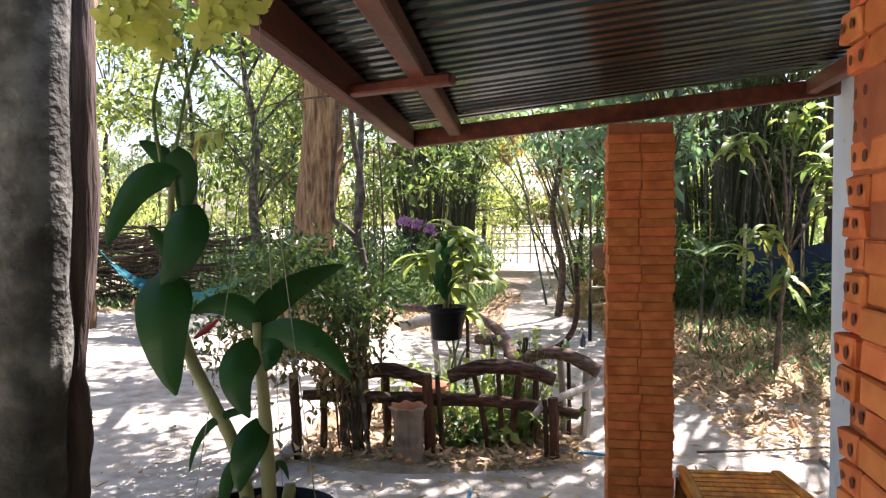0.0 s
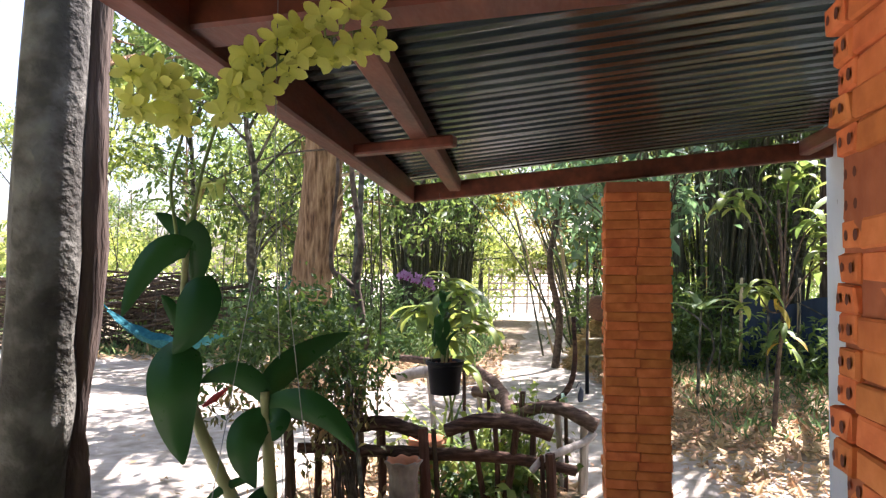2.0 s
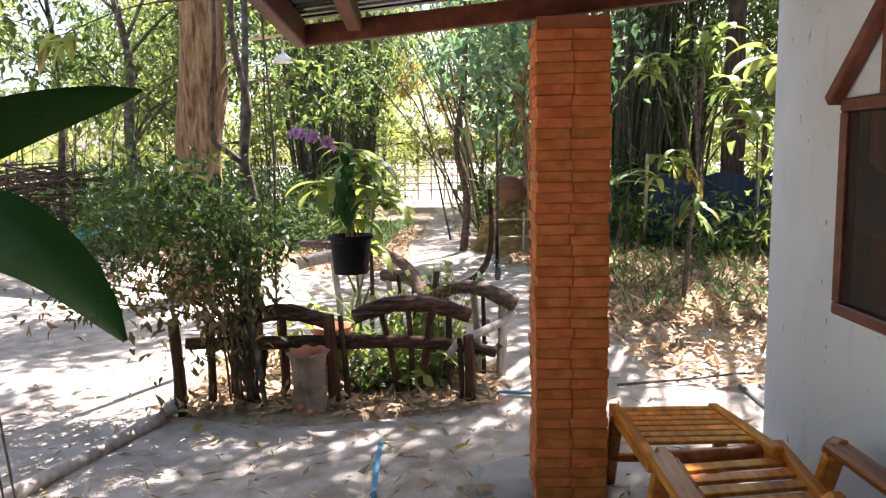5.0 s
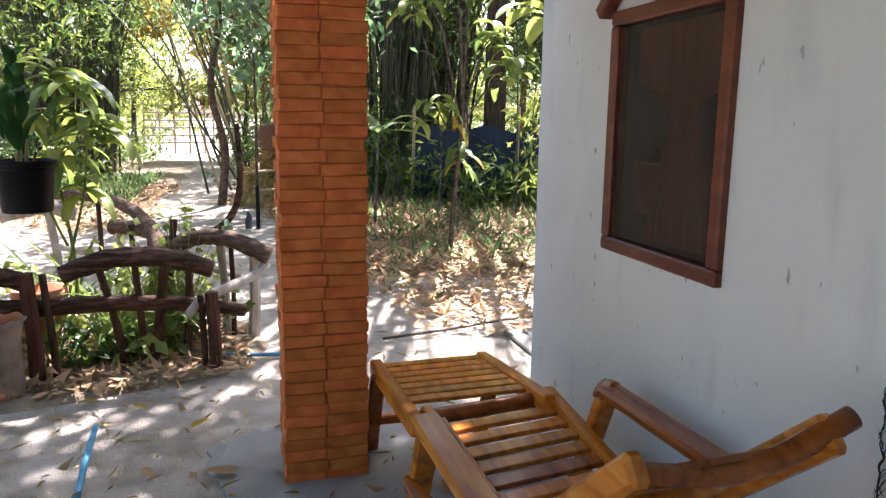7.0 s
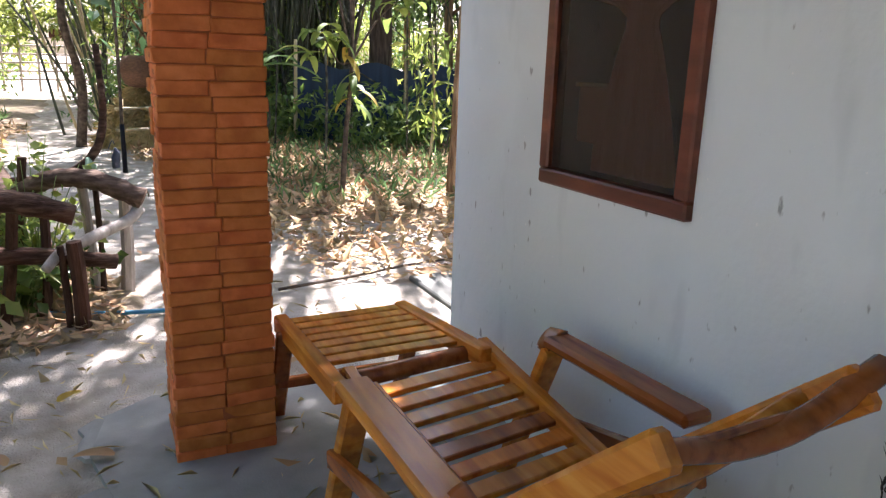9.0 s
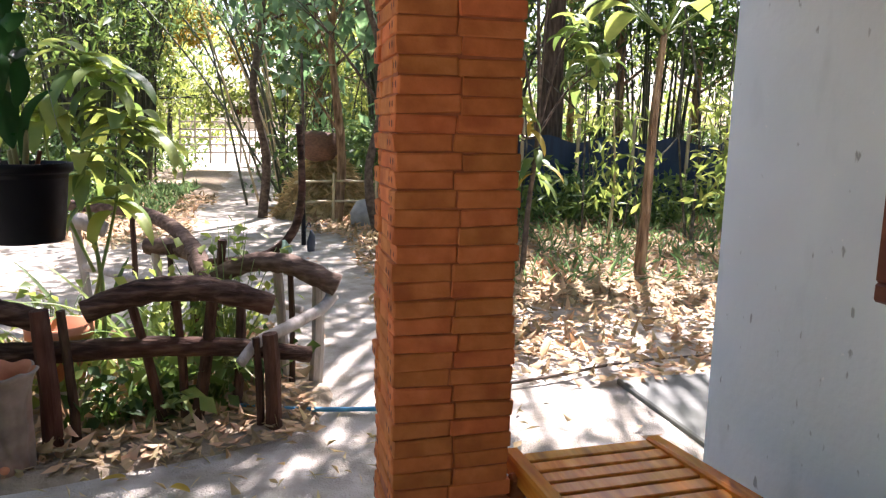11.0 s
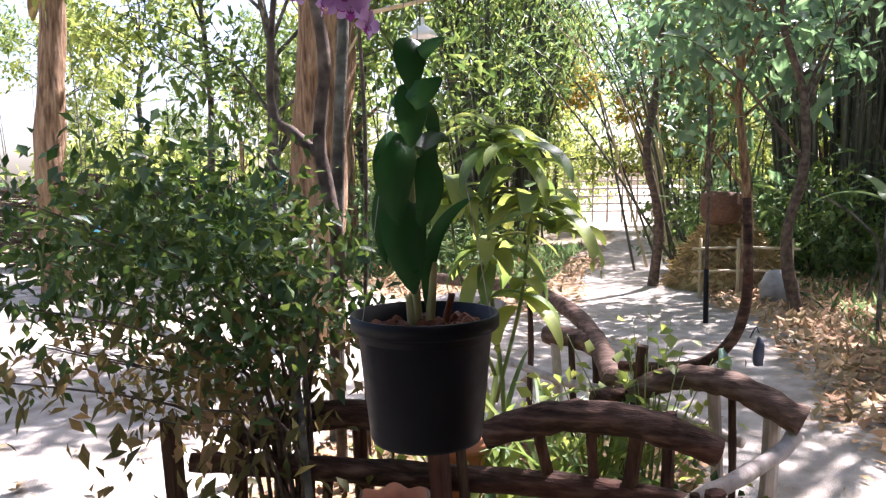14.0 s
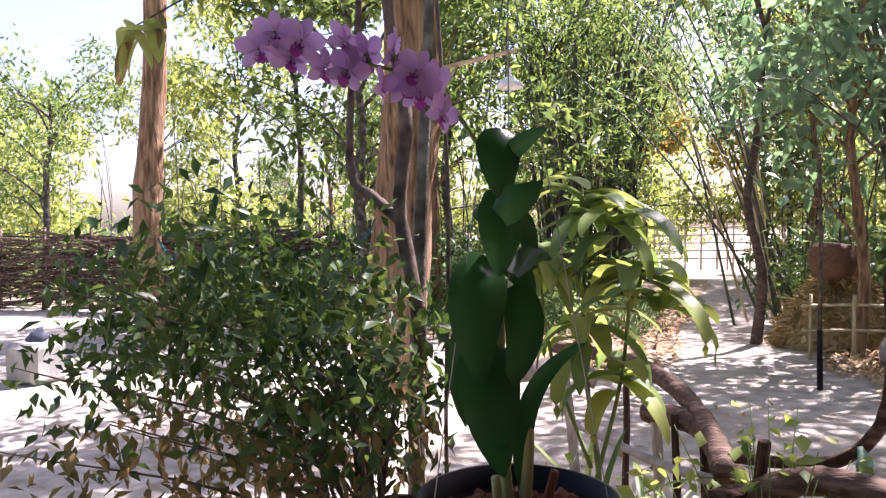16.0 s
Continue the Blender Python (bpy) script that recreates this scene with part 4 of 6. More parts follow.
def pot(name, label, at, r, h, group):
    t = thing(name, label, "potted plant", at, group)
    V, F = [], []
    prof = [(0, 0), (r * 0.74, 0), (r * 0.76, 0.005), (r * 0.90, h * 0.86), (r * 0.97, h * 0.88), (r * 1.0, h * 0.90), (r * 1.0, h), (r * 0.955, h), (r * 0.90, h * 0.84), (r * 0.80, h * 0.5)]
    for i, (q, z) in enumerate(prof):
        for k in range(40):
            a = 2 * math.pi * k / 40
            V.append((q * math.cos(a), q * math.sin(a), z))
            if i:
                j = (k + 1) % 40
                F.append(((i - 1) * 40 + k, (i - 1) * 40 + j, i * 40 + j, i * 40 + k))
    link("pot_body", V, F, M_pot, t, "black plastic pot with a rolled rim", True)
    rng = random.Random(name + label)
    v, f = tube([(0, 0, h * 0.80), (0, 0, h * 0.84)], (r * 0.88, r * 0.88), 24, 2)
    soil = link("potting_soil", v, f, M_husk, t)
    bm = bmesh.new()
    box_bm((0.030, 0.018, 0.013), (0, 0, 0), 0.003, None, bm)
    first = part("husk_chip", bm, M_husk, soil, "reddish brown coconut husk chip")
    for i in range(110):
        a, q = rng.uniform(0, 6.283), r * 0.74 * math.sqrt(rng.random())
        ob = first if i == 0 else new("husk_chip", first.data)
        ob.parent = soil
        k = rng.uniform(0.35, 0.85)
        ob.matrix_basis = pose(q * math.cos(a), q * math.sin(a), h * 0.86 + rng.uniform(-0.012, 0.010), rng.uniform(-50, 50), rng.uniform(-50, 50), rng.uniform(0, 360)) @ Matrix.Diagonal((k, k * rng.uniform(0.7, 1.2), k, 1))
    return t


def wires(t, r, h, hook, up):
    """Hanging wires from the rim to a hook, and the line above it to the roof."""
    for k in range(3):
        a = radians(90 + 120 * k)
        v, f = tube([(r * math.cos(a), r * math.sin(a), h), (hook[0] + 0.004 * math.cos(a), hook[1] + 0.004 * math.sin(a), hook[2])], (0.0006, 0.0006), 5, 2)
        link("hanging_wire", v, f, M_wire, t)
    v, f = tube([hook, up], (0.0007, 0.0007), 5, 2)
    link("hanging_wire", v, f, M_wire, t)


def flower_mesh(name, petal, lip, seed, size, broad=0.44):
    """An open orchid: three sepals, two broad petals and a lip, facing +y of the mesh."""
    rng = random.Random(seed)
    V, F, I = [], [], []
    def petal_at(ang, ln, w, mi, cup):
        o = len(V)
        c, s = math.cos(ang), math.sin(ang)
        for t, ww in ((0.05, 0.25), (0.3, 0.8), (0.6, 1.0), (0.85, 0.75), (1.0, 0.15)):
            for k in (-1, 0, 1):
                x, z = k * w * ww * 0.5, ln * t
                V.append((x * c + z * s, cup * ln * (t * t) + abs(k) * 0.12 * w - 0.3 * cup * ln, -x * s + z * c))
        for i in range(4):
            for k in range(2):
                F.append((o + i * 3 + k, o + i * 3 + k + 1, o + i * 3 + k + 4, o + i * 3 + k + 3))
                I.append(mi)
    for a in (0, 125, 235):
        petal_at(radians(a + rng.uniform(-8, 8)), size * 0.52, size * 0.30, 0, -0.2)
    for a in (68, 292):
        petal_at(radians(a + rng.uniform(-8, 8)), size * 0.55, size * broad, 0, rng.uniform(-0.1, 0.15))
    petal_at(radians(180), size * 0.40, size * 0.30, 1, 0.7)
    petal_at(radians(160), size * 0.20, size * 0.16, 1, 0.9)
    petal_at(radians(200), size * 0.20, size * 0.16, 1, 0.9)
    me = bpy.data.meshes.new(name)
    me.from_pydata(V, [], F)
    me.materials.append(petal)
    me.materials.append(lip)
    me.polygons.foreach_set("material_index", I)
    me.polygons.foreach_set("use_smooth", [True] * len(F))
    return me


def blooms(t, meshes, spots, face, seed):
    """Flowers at the spots, each facing about the way given, with a short stalk."""
    rng = random.Random(seed)
    for i, (p, stem) in enumerate(spots):
        ob = new("flower", meshes[i % len(meshes)])
        ob.parent = t
        ob.matrix_basis = pose(*p, rng.uniform(-25, 15), rng.uniform(-30, 30), face + rng.uniform(-40, 40))
        v, f = tube([stem, Vector(stem).lerp(Vector(p), 0.6) + Vector((0, 0, 0.006)), p], (0.0016, 0.0013), 5, 4)
        link("flower_stalk", v, f, M_greenstem, t, smooth=True)


def blade(base, mid, tip, width, parent, material, fold=0.16, broad=0.42, wave=0.0):
    """An orchid leaf bent over from base to tip, grooved along the midrib and turned towards -y."""
    a, m, b = Vector(base), Vector(mid), Vector(tip)
    n, V, F = 14, [], []
    ctrl = m * 2 - (a + b) / 2
    for i in range(n + 1):
        t = i / n
        p = a * (1 - t) ** 2 + ctrl * (2 * t * (1 - t)) + b * t * t
        d = ((ctrl - a) * (1 - t) + (b - ctrl) * t).normalized()
        s = d.cross(Vector((0.12, -1, 0.25)))
        s = s.normalized() if s.length > 0.05 else Vector((1, 0, 0))
        up = s.cross(d)
        x = t / broad * 0.5 if t < broad else 0.5 + (t - broad) / (1 - broad) * 0.5
        w = width * 0.5 * max(0.06 if i in (0, n) else 0.12, math.sin(math.pi * min(1.0, 0.14 + 0.86 * x)) ** 0.62)
        for k in (-1, -0.55, 0, 0.55, 1):
            V.append(p + s * (w * k) + up * (-abs(k) ** 1.3 * w * fold * 2 + 0.1 * w * wave * k * math.sin(t * 9)))
        if i:
            F += [((i - 1) * 5 + k, (i - 1) * 5 + k + 1, i * 5 + k + 1, i * 5 + k) for k in range(4)]
    return link("leaf", V, F, material, parent, "", True)


def raceme(t, line, first, count, spread, meshes, seed, face=180):
    """A flower stalk with blooms crowded round its outer part."""
    sp = spline(line, 60)
    rod("flower_spike", line, (0.0026, 0.0012), M_greenstem, t, 6, 0, 1, 36)
    r = random.Random(seed)
    spots = []
    for i in range(count):
        s = sp[int(60 * (first + (1 - first) * i / max(1, count - 1)))]
        side = 1 if i % 2 else -1
        spots.append((tuple(s + Vector((r.uniform(-0.3, 0.3) * spread, r.uniform(-0.8, 0.1) * spread, side * spread * r.uniform(0.3, 1.0)))), tuple(s)))
    blooms(t, meshes, spots, face, seed)


# yellow orchid
yo = pot("yellow_orchid", "yellow-flowered orchid in a black hanging plastic pot", (0.282, 0.568, 1.06), 0.089, 0.14, "hanging orchid pots")
yo.matrix_basis = pose(0.282, 0.568, 1.06, 0, 0, 8.6)
YH = 0.14


def rel(x, y, z):
    return (x, y, z + YH)


rod("cane", [rel(-0.013, 0, -0.02), rel(-0.033, 0, 0.074), rel(-0.062, 0, 0.136), rel(-0.085, 0, 0.186), rel(-0.103, 0, 0.247), rel(-0.110, 0.01, 0.30), rel(-0.110, 0.01, 0.35), rel(-0.108, 0.01, 0.398), rel(-0.105, 0.01, 0.439)], (0.0085, 0.0085, 0.008, 0.0075, 0.006, 0.005, 0.0045, 0.004, 0.003), M_pseudobulb, yo, 10, 0.08, 1, 44)
rod("cane", [rel(0.009, -0.005, -0.02), rel(0.004, 0, 0.074), rel(0.001, 0, 0.136), rel(-0.003, 0, 0.185), rel(-0.006, 0, 0.228)], (0.009, 0.0085, 0.0075, 0.007, 0.005), M_pseudobulb, yo, 10, 0.08, 2, 24)
rod("cane", [rel(0.022, 0.01, -0.02), rel(0.028, 0.012, 0.03)], (0.010, 0.007), M_pseudobulb, yo, 8, 0.06, 3, 4)
rod("cane", [rel(-0.022, -0.012, -0.02), rel(-0.018, -0.018, 0.025)], (0.008, 0.005), M_pseudobulb, yo, 8, 0.06, 4, 4)
for a, m, b, w in (
        ((-0.102, 0.0, 0.286), (-0.104, -0.040, 0.237), (-0.092, -0.03, 0.148), 0.064), ((-0.090, 0.0, 0.366), (-0.085, -0.02, 0.324), (-0.111, -0.02, 0.275), 0.052),
        ((-0.118, 0.02, 0.301), (-0.129, 0.02, 0.326), (-0.142, 0.02, 0.343), 0.017), ((-0.100, 0.0, 0.399), (-0.135, -0.02, 0.390), (-0.163, -0.04, 0.320), 0.038),
        ((-0.106, 0.01, 0.41), (-0.127, 0.02, 0.43), (-0.151, 0.02, 0.445), 0.024), ((-0.103, 0.0, 0.430), (-0.094, 0.01, 0.398), (-0.103, 0.02, 0.350), 0.034),
        ((-0.005, 0.0, 0.229), (0.022, 0.06, 0.264), (0.075, 0.14, 0.288), 0.036), ((-0.004, 0.0, 0.220), (-0.038, -0.005, 0.250), (-0.081, -0.01, 0.240), 0.030),
        ((-0.010, 0.0, 0.206), (0.056, -0.02, 0.214), (0.109, -0.03, 0.165), 0.036), ((0.002, 0.0, 0.200), (-0.022, -0.03, 0.175), (-0.007, -0.03, 0.122), 0.044),
        ((0.002, 0.0, 0.110), (-0.012, -0.03, 0.082), (-0.021, -0.03, 0.036), 0.038), ((-0.014, 0.0, 0.125), (-0.063, -0.01, 0.106), (-0.082, -0.02, 0.056), 0.011),
        ((-0.031, 0.0, 0.064), (-0.042, -0.01, 0.039), (-0.043, -0.02, 0.004), 0.018), ((-0.004, 0.0, 0.206), (0.016, -0.02, 0.20), (0.012, -0.03, 0.176), 0.028),
        ((0.009, 0.0, 0.045), (0.015, 0.02, 0.052), (0.022, 0.03, 0.029), 0.010)):
    blade(rel(*a), rel(*m), rel(*b), w, yo, M_orchid_leaf)
ymesh = [flower_mesh("flower_y", M_yflower, M_yflower, s, 0.048, 0.30) for s in (1, 2, 3)]
raceme(yo, [rel(-0.105, 0.01, 0.42), rel(-0.081, 0, 0.514), rel(-0.053, 0, 0.581), rel(-0.011, 0, 0.615), rel(0.045, 0, 0.652), rel(0.125, 0, 0.672)], 0.40, 21, 0.030, ymesh, 3)
raceme(yo, [rel(-0.120, 0.01, 0.416), rel(-0.128, 0.01, 0.487), rel(-0.112, 0.01, 0.559), rel(-0.135, 0.01, 0.592), rel(-0.178, 0.01, 0.590)], 0.52, 12, 0.028, ymesh, 9)
wires(yo, 0.086, 0.135, (0.0, 0.01, 0.62), (0.01, -0.02, 0.92))
v, f = tube([rel(-0.084, 0.008, 0.208), rel(-0.070, 0.01, 0.218), rel(-0.055, 0.01, 0.230)], (0.002, 0.006, 0.002), 7, 8, 0.3, 2, True, 0.3)
link("red_tag", v, f, M_red, yo, "strip of red ribbon", True)

# lilac orchid
LH = 0.155
po = pot("lilac_orchid", "lilac-flowered orchid in a black plastic pot hung from the roof edge", (0.058, 3.126, 1.0), 0.091, LH, "hanging orchid pots")
po.matrix_basis = pose(0.058, 3.126, 1.0, 0, 0, 21)


def relp(x, y, z):
    return (x, y, z + LH)


rod("cane", [relp(-0.007, 0, -0.02), relp(-0.013, 0, 0.057), relp(-0.014, 0, 0.163), relp(-0.011, 0, 0.294)], (0.006, 0.0055, 0.005, 0.004), M_pseudobulb, po, 8, 0.05, 1, 16)
rod("cane", [relp(0.006, 0, -0.02), relp(0.010, 0, 0.035), relp(0.011, 0, 0.062)], (0.006, 0.005), M_pseudobulb, po, 8, 0.05, 2, 8)
rod("cane", [relp(-0.016, -0.01, -0.02), relp(-0.020, -0.02, 0.024)], (0.005, 0.004), M_pseudobulb, po, 8, 0.05, 2, 5)
rod("cane", [relp(0.025, 0.01, -0.02), relp(0.034, 0.0, 0.022)], (0.005, 0.004), M_husk, po, 8, 0.05, 2, 5, label="dry brown cane stub")
for a, m, b, w in (
        ((-0.023, -0.005, 0.140), (-0.023, -0.030, 0.095), (-0.013, -0.03, 0.027), 0.056), ((-0.022, -0.005, 0.215), (-0.034, -0.030, 0.172), (-0.030, -0.03, 0.108), 0.052),
        ((0.000, 0.0, 0.190), (0.008, -0.015, 0.149), (-0.009, -0.02, 0.100), 0.036), ((-0.031, 0.0, 0.262), (-0.007, -0.02, 0.261), (0.024, -0.02, 0.280), 0.036),
        ((-0.012, -0.005, 0.275), (-0.012, -0.02, 0.239), (-0.014, -0.02, 0.198), 0.040), ((-0.013, 0.004, 0.330), (-0.012, -0.012, 0.303), (-0.010, -0.012, 0.262), 0.040),
        ((-0.010, 0.0, 0.295), (0.006, -0.01, 0.314), (0.028, -0.02, 0.325), 0.018), ((-0.014, 0.0, 0.168), (-0.046, 0.01, 0.131), (-0.045, 0.01, 0.06), 0.030),
        ((0.007, 0.0, 0.005), (0.014, -0.01, 0.091), (0.060, -0.02, 0.140), 0.019), ((-0.001, 0.0, 0.20), (0.018, 0.03, 0.215), (0.040, 0.05, 0.210), 0.021),
        ((-0.011, 0.0, 0.253), (0.012, 0.03, 0.243), (0.021, 0.04, 0.200), 0.025), ((-0.013, 0.0, 0.206), (0.006, 0.02, 0.202), (0.020, 0.03, 0.170), 0.028)):
    blade(relp(*a), relp(*m), relp(*b), w, po, M_orchid_leaf, 0.14)
pmesh = [flower_mesh("flower_p", M_pflower, M_plip, s, 0.037) for s in (4, 5, 6)]
raceme(po, [relp(-0.011, 0, 0.289), relp(-0.029, 0, 0.312), relp(-0.057, -0.01, 0.35), relp(-0.097, -0.02, 0.375), relp(-0.152, -0.02, 0.388), relp(-0.222, -0.02, 0.405)], 0.42, 15, 0.018, pmesh, 7, 225)
wires(po, 0.087, 0.15, (0.0, 0.03, 0.62), (0.0, 0.16, 0.965))


# ---- trees that stand singly ----
def crown(rng, n, radius, z0, z1, r=1.1, leaves_each=700):
    out = []
    for i in range(n):
        a, q = rng.uniform(0, 6.283), radius * math.sqrt(rng.uniform(0.05, 1))
        out.append((q * math.cos(a), q * math.sin(a), rng.uniform(z0, z1), r * rng.uniform(0.7, 1.25), int(leaves_each * rng.uniform(0.7, 1.3))))
    return out


rc = random.Random(21)
tree("big_tree", "tall broad tree with rough brown bark", (-2.52, 8.0, 0), 9, 0.25, crown(rc, 9, 2.6, 4.6, 8.0, 1.0, 800), M_leaf, 0.15, M_bark, 11, lean=(0.075, 0), crook=0.05)
near_tree = tree("near_tree", "smooth grey-barked twin-stemmed tree beside the porch", (-0.505, 1.06, 0), 5, 0.080, crown(rc, 6, 1.4, 3.4, 5.2, 0.8, 500), M_leaf, 0.12, M_bark_grey, 12, lean=(0.045, 0), crook=0.008)
v, f = tube([(0.03, 0.05, -0.1), (0.035, 0.055, 0.5), (0.075, 0.07, 0.95), (0.082, 0.072, 1.12), (0.085, 0.075, 1.25), (0.112, 0.08, 1.6), (0.12, 0.078, 2.1), (0.19, 0.1, 3.2)], (0.055, 0.052, 0.052, 0.056, 0.042, 0.050, 0.045, 0.035), 11, 40, 0.2, 5)
link("second_stem", v, f, M_bark_dark, near_tree, "brown rough second stem", True)
tree("left_tree", "tall slender tree with flaking brown bark", (-6.75, 9.65, 0), 10, 0.165, crown(rc, 7, 2.4, 5.0, 8.0, 1.0, 500), M_leaf, 0.17, M_bark, 13, lean=(0.03, 0), crook=0.05)
tree("thin_tree", "thin pale-stemmed young tree", (-6.9, 13.3, 0), 7, 0.07, crown(rc, 6, 1.6, 3.0, 6.0, 0.8, 420), M_leaf_y, 0.2, M_bark_grey, 16, lean=(-0.02, 0))
tree("dark_tree", "slim dark forked tree beside the path", (0.39, 11.9, 0), 6, 0.062, crown(rc, 6, 1.2, 3.4, 5.6, 0.9, 120) + [(1.3, 0.2, 3.2, 0.5, 70)], M_leaf_b, 0.16, M_twig, 14, lean=(0.03, 0), trunk_top=4.2, crook=0.08)
tree("dark_tree", "crooked dark tree beside the straw heap", (1.77, 10.05, 0), 6, 0.055, crown(rc, 6, 1.2, 2.4, 4.6, 0.8, 90), M_leaf_b, 0.16, M_twig, 15, lean=(-0.02, 0), trunk_top=3.6, crook=0.09)
tree("broadleaf_tree", "young tree with large blue-green leaves behind the straw heap", (1.35, 11.2, 0), 5, 0.06, crown(rc, 7, 0.9, 1.8, 3.6, 0.6, 75), M_leaf_b, 0.25, M_bark, 17, lean=(0.03, 0), per=5, spread=0.18, slim=0.5, droop=0.5)
tree("pale_pole_tree", "thin pale sunlit trunk behind the garden bed", (-1.18, 5.6, 0), 5, 0.035, crown(rc, 4, 0.8, 3.4, 4.6, 0.6, 260), M_leaf, 0.12, M_bark_grey, 18, lean=(0.03, 0), crook=0.012)

# ---- crooked sapling and bush in the bed ----
sap = thing("crooked_sapling", "dark crooked sapling wound with vines in the garden bed", "tree", (-0.90, 4.90, 0))


def cr(x, y, z):
    """Spreads the sapling out from its first sketch: 1.37 times as large about the yard side."""
    return (0.0255 + 1.37 * x, 1.37 * (y + 1.755) + 2.485 - 4.90, max(-0.05, 1.394 + 1.37 * (z - 1.394)))


rod("trunk", [cr(-0.05, 0.12, -0.05), cr(-0.02, 0.1, 0.4), cr(0.0, 0.02, 0.9), cr(0.03, 0, 1.15), cr(-0.02, 0, 1.45), cr(0.0, 0, 1.7), cr(-0.06, 0.02, 2.1), cr(-0.02, 0.1, 2.8)], (0.022, 0.022, 0.024, 0.029, 0.025, 0.023, 0.019, 0.014), M_twig, sap, 10, 0.3, 3, 50)
rod("limb", [cr(-0.02, 0, 1.42), cr(-0.10, 0.0, 1.49), cr(-0.16, 0, 1.54), cr(-0.165, 0, 1.72), cr(-0.14, 0.02, 2.1), cr(-0.2, 0.1, 2.8)], (0.018, 0.023, 0.019, 0.014, 0.012, 0.010), M_twig, sap, 9, 0.3, 4, 30, label="stubby crooked side branch")
rod("vine", [cr(0.10, 0.05, 0.0), cr(0.09, 0.03, 0.8), cr(0.11, 0.02, 1.5), cr(0.08, 0.02, 2.2), cr(0.10, 0.02, 2.8)], (0.008, 0.007), M_twig, sap, 7, 0.2, 5, 24)
rod("branch", [cr(-0.03, 0.05, 2.3), cr(0.25, -0.1, 2.25), cr(0.5, -0.3, 2.12), cr(0.68, -0.42, 1.98)], (0.010, 0.004), M_twig, sap, 6, 0.1, 6, 16)
rod("branch", [cr(-0.17, 0.05, 2.2), cr(-0.5, -0.02, 2.15), cr(-0.85, -0.1, 2.0)], (0.008, 0.003), M_twig, sap, 6, 0.1, 7, 14)
rl = random.Random(9)
for i in range(9):
    f = 0.35 + 0.65 * i / 8
    strap("leaf", cr(0.25 + 0.43 * (f - 0.35) / 0.65 + rl.uniform(-0.04, 0.04), -0.1 - 0.32 * (f - 0.35) / 0.65, 2.24 - 0.26 * f), rl.uniform(0, 360), rl.uniform(-75, -30), rl.uniform(0.17, 0.26), rl.uniform(0.06, 0.085), 30, sap, M_leaf_y if i % 3 else M_leaf, 0.15)
for i in range(9):
    strap("leaf", cr(-0.75 - 0.12 * rl.random(), -0.08 + rl.uniform(-0.04, 0.04), 2.03 + rl.uniform(-0.06, 0.04)), rl.uniform(0, 360), rl.uniform(-70, 15), rl.uniform(0.16, 0.25), rl.uniform(0.06, 0.085), 40, sap, M_leaf_y if i % 3 else M_dryshrub, 0.15)

rb = np.random.default_rng(31)
bush = thing("bush", "leafy bush with green top and half-dry drooping lower leaves", "bush", (-0.76, 4.40, 0))
ms = []
tips = []
for i in range(26):
    ex, ey, ez = rb.uniform(-1.15, 0.18), rb.uniform(-0.5, 0.4), rb.uniform(0.55, 1.42)
    if ex > -0.15:
        ez = min(ez, 1.1)
    if ex < -0.45:
        ez = 0.74 + (0.65 if ex > -0.75 else 0.30) * (ez - 0.55)
    b = (rb.normal() * 0.05, rb.normal() * 0.05, -0.03)
    m1 = (ex * 0.25 + rb.normal() * 0.04, ey * 0.3, ez * 0.75)
    ms.append(tube([b, m1, (ex, ey, ez)], (0.009, 0.002), 5, 10))
    tips.append((Vector(m1), Vector((ex, ey, ez))))
v, f = merge(*ms)
link("branchwork", v, f, M_twig, bush, smooth=True)
rod("main_stem", [(0.10, -0.10, -0.03), (0.05, -0.08, 0.35), (-0.02, -0.02, 0.75), (-0.1, 0, 1.05)], (0.017, 0.010), M_bark_grey, bush, 8, 0.15, 4, 18, label="pale slanting stem")
rod("main_stem", [(-0.03, 0.0, -0.03), (0.0, 0.0, 0.5), (0.06, 0.02, 0.9)], (0.014, 0.008), M_twig, bush, 8, 0.15, 5, 14)
up_pts, lo_pts = [], []
for a, b in tips:
    for k in range(72):
        p = a.lerp(b, rb.uniform(0.1, 1.05)) + Vector(rb.normal(size=3) * 0.085)
        if p.x < -0.45 and p.z < 0.52:
            continue
        (up_pts if p.z > 0.82 + rb.normal() * 0.1 else lo_pts).append(p)
for k in range(150):
    lo_pts.append((rb.uniform(-0.75, 0.3), rb.uniform(-0.35, 0.3), rb.uniform(0.12, 0.9)))
for k in range(2700):
    t_ = rb.uniform(0, 1)
    up_pts.append((-0.92 + 1.0 * t_ + rb.normal() * 0.09, rb.uniform(-0.4, 0.4), 0.86 + 0.42 * math.sin(0.25 + t_ * 2.8) + rb.normal() * 0.13))
V, F = leaves(up_pts, 0.056, rb, 0.45, 0.45)
link_np("green_leaves", V, F, M_leaf_d, bush)
V, F = leaves(lo_pts, 0.062, rb, 0.8, 0.42)
link_np("half_dry_leaves", V, F, M_dryshrub, bush, "browning leaves")

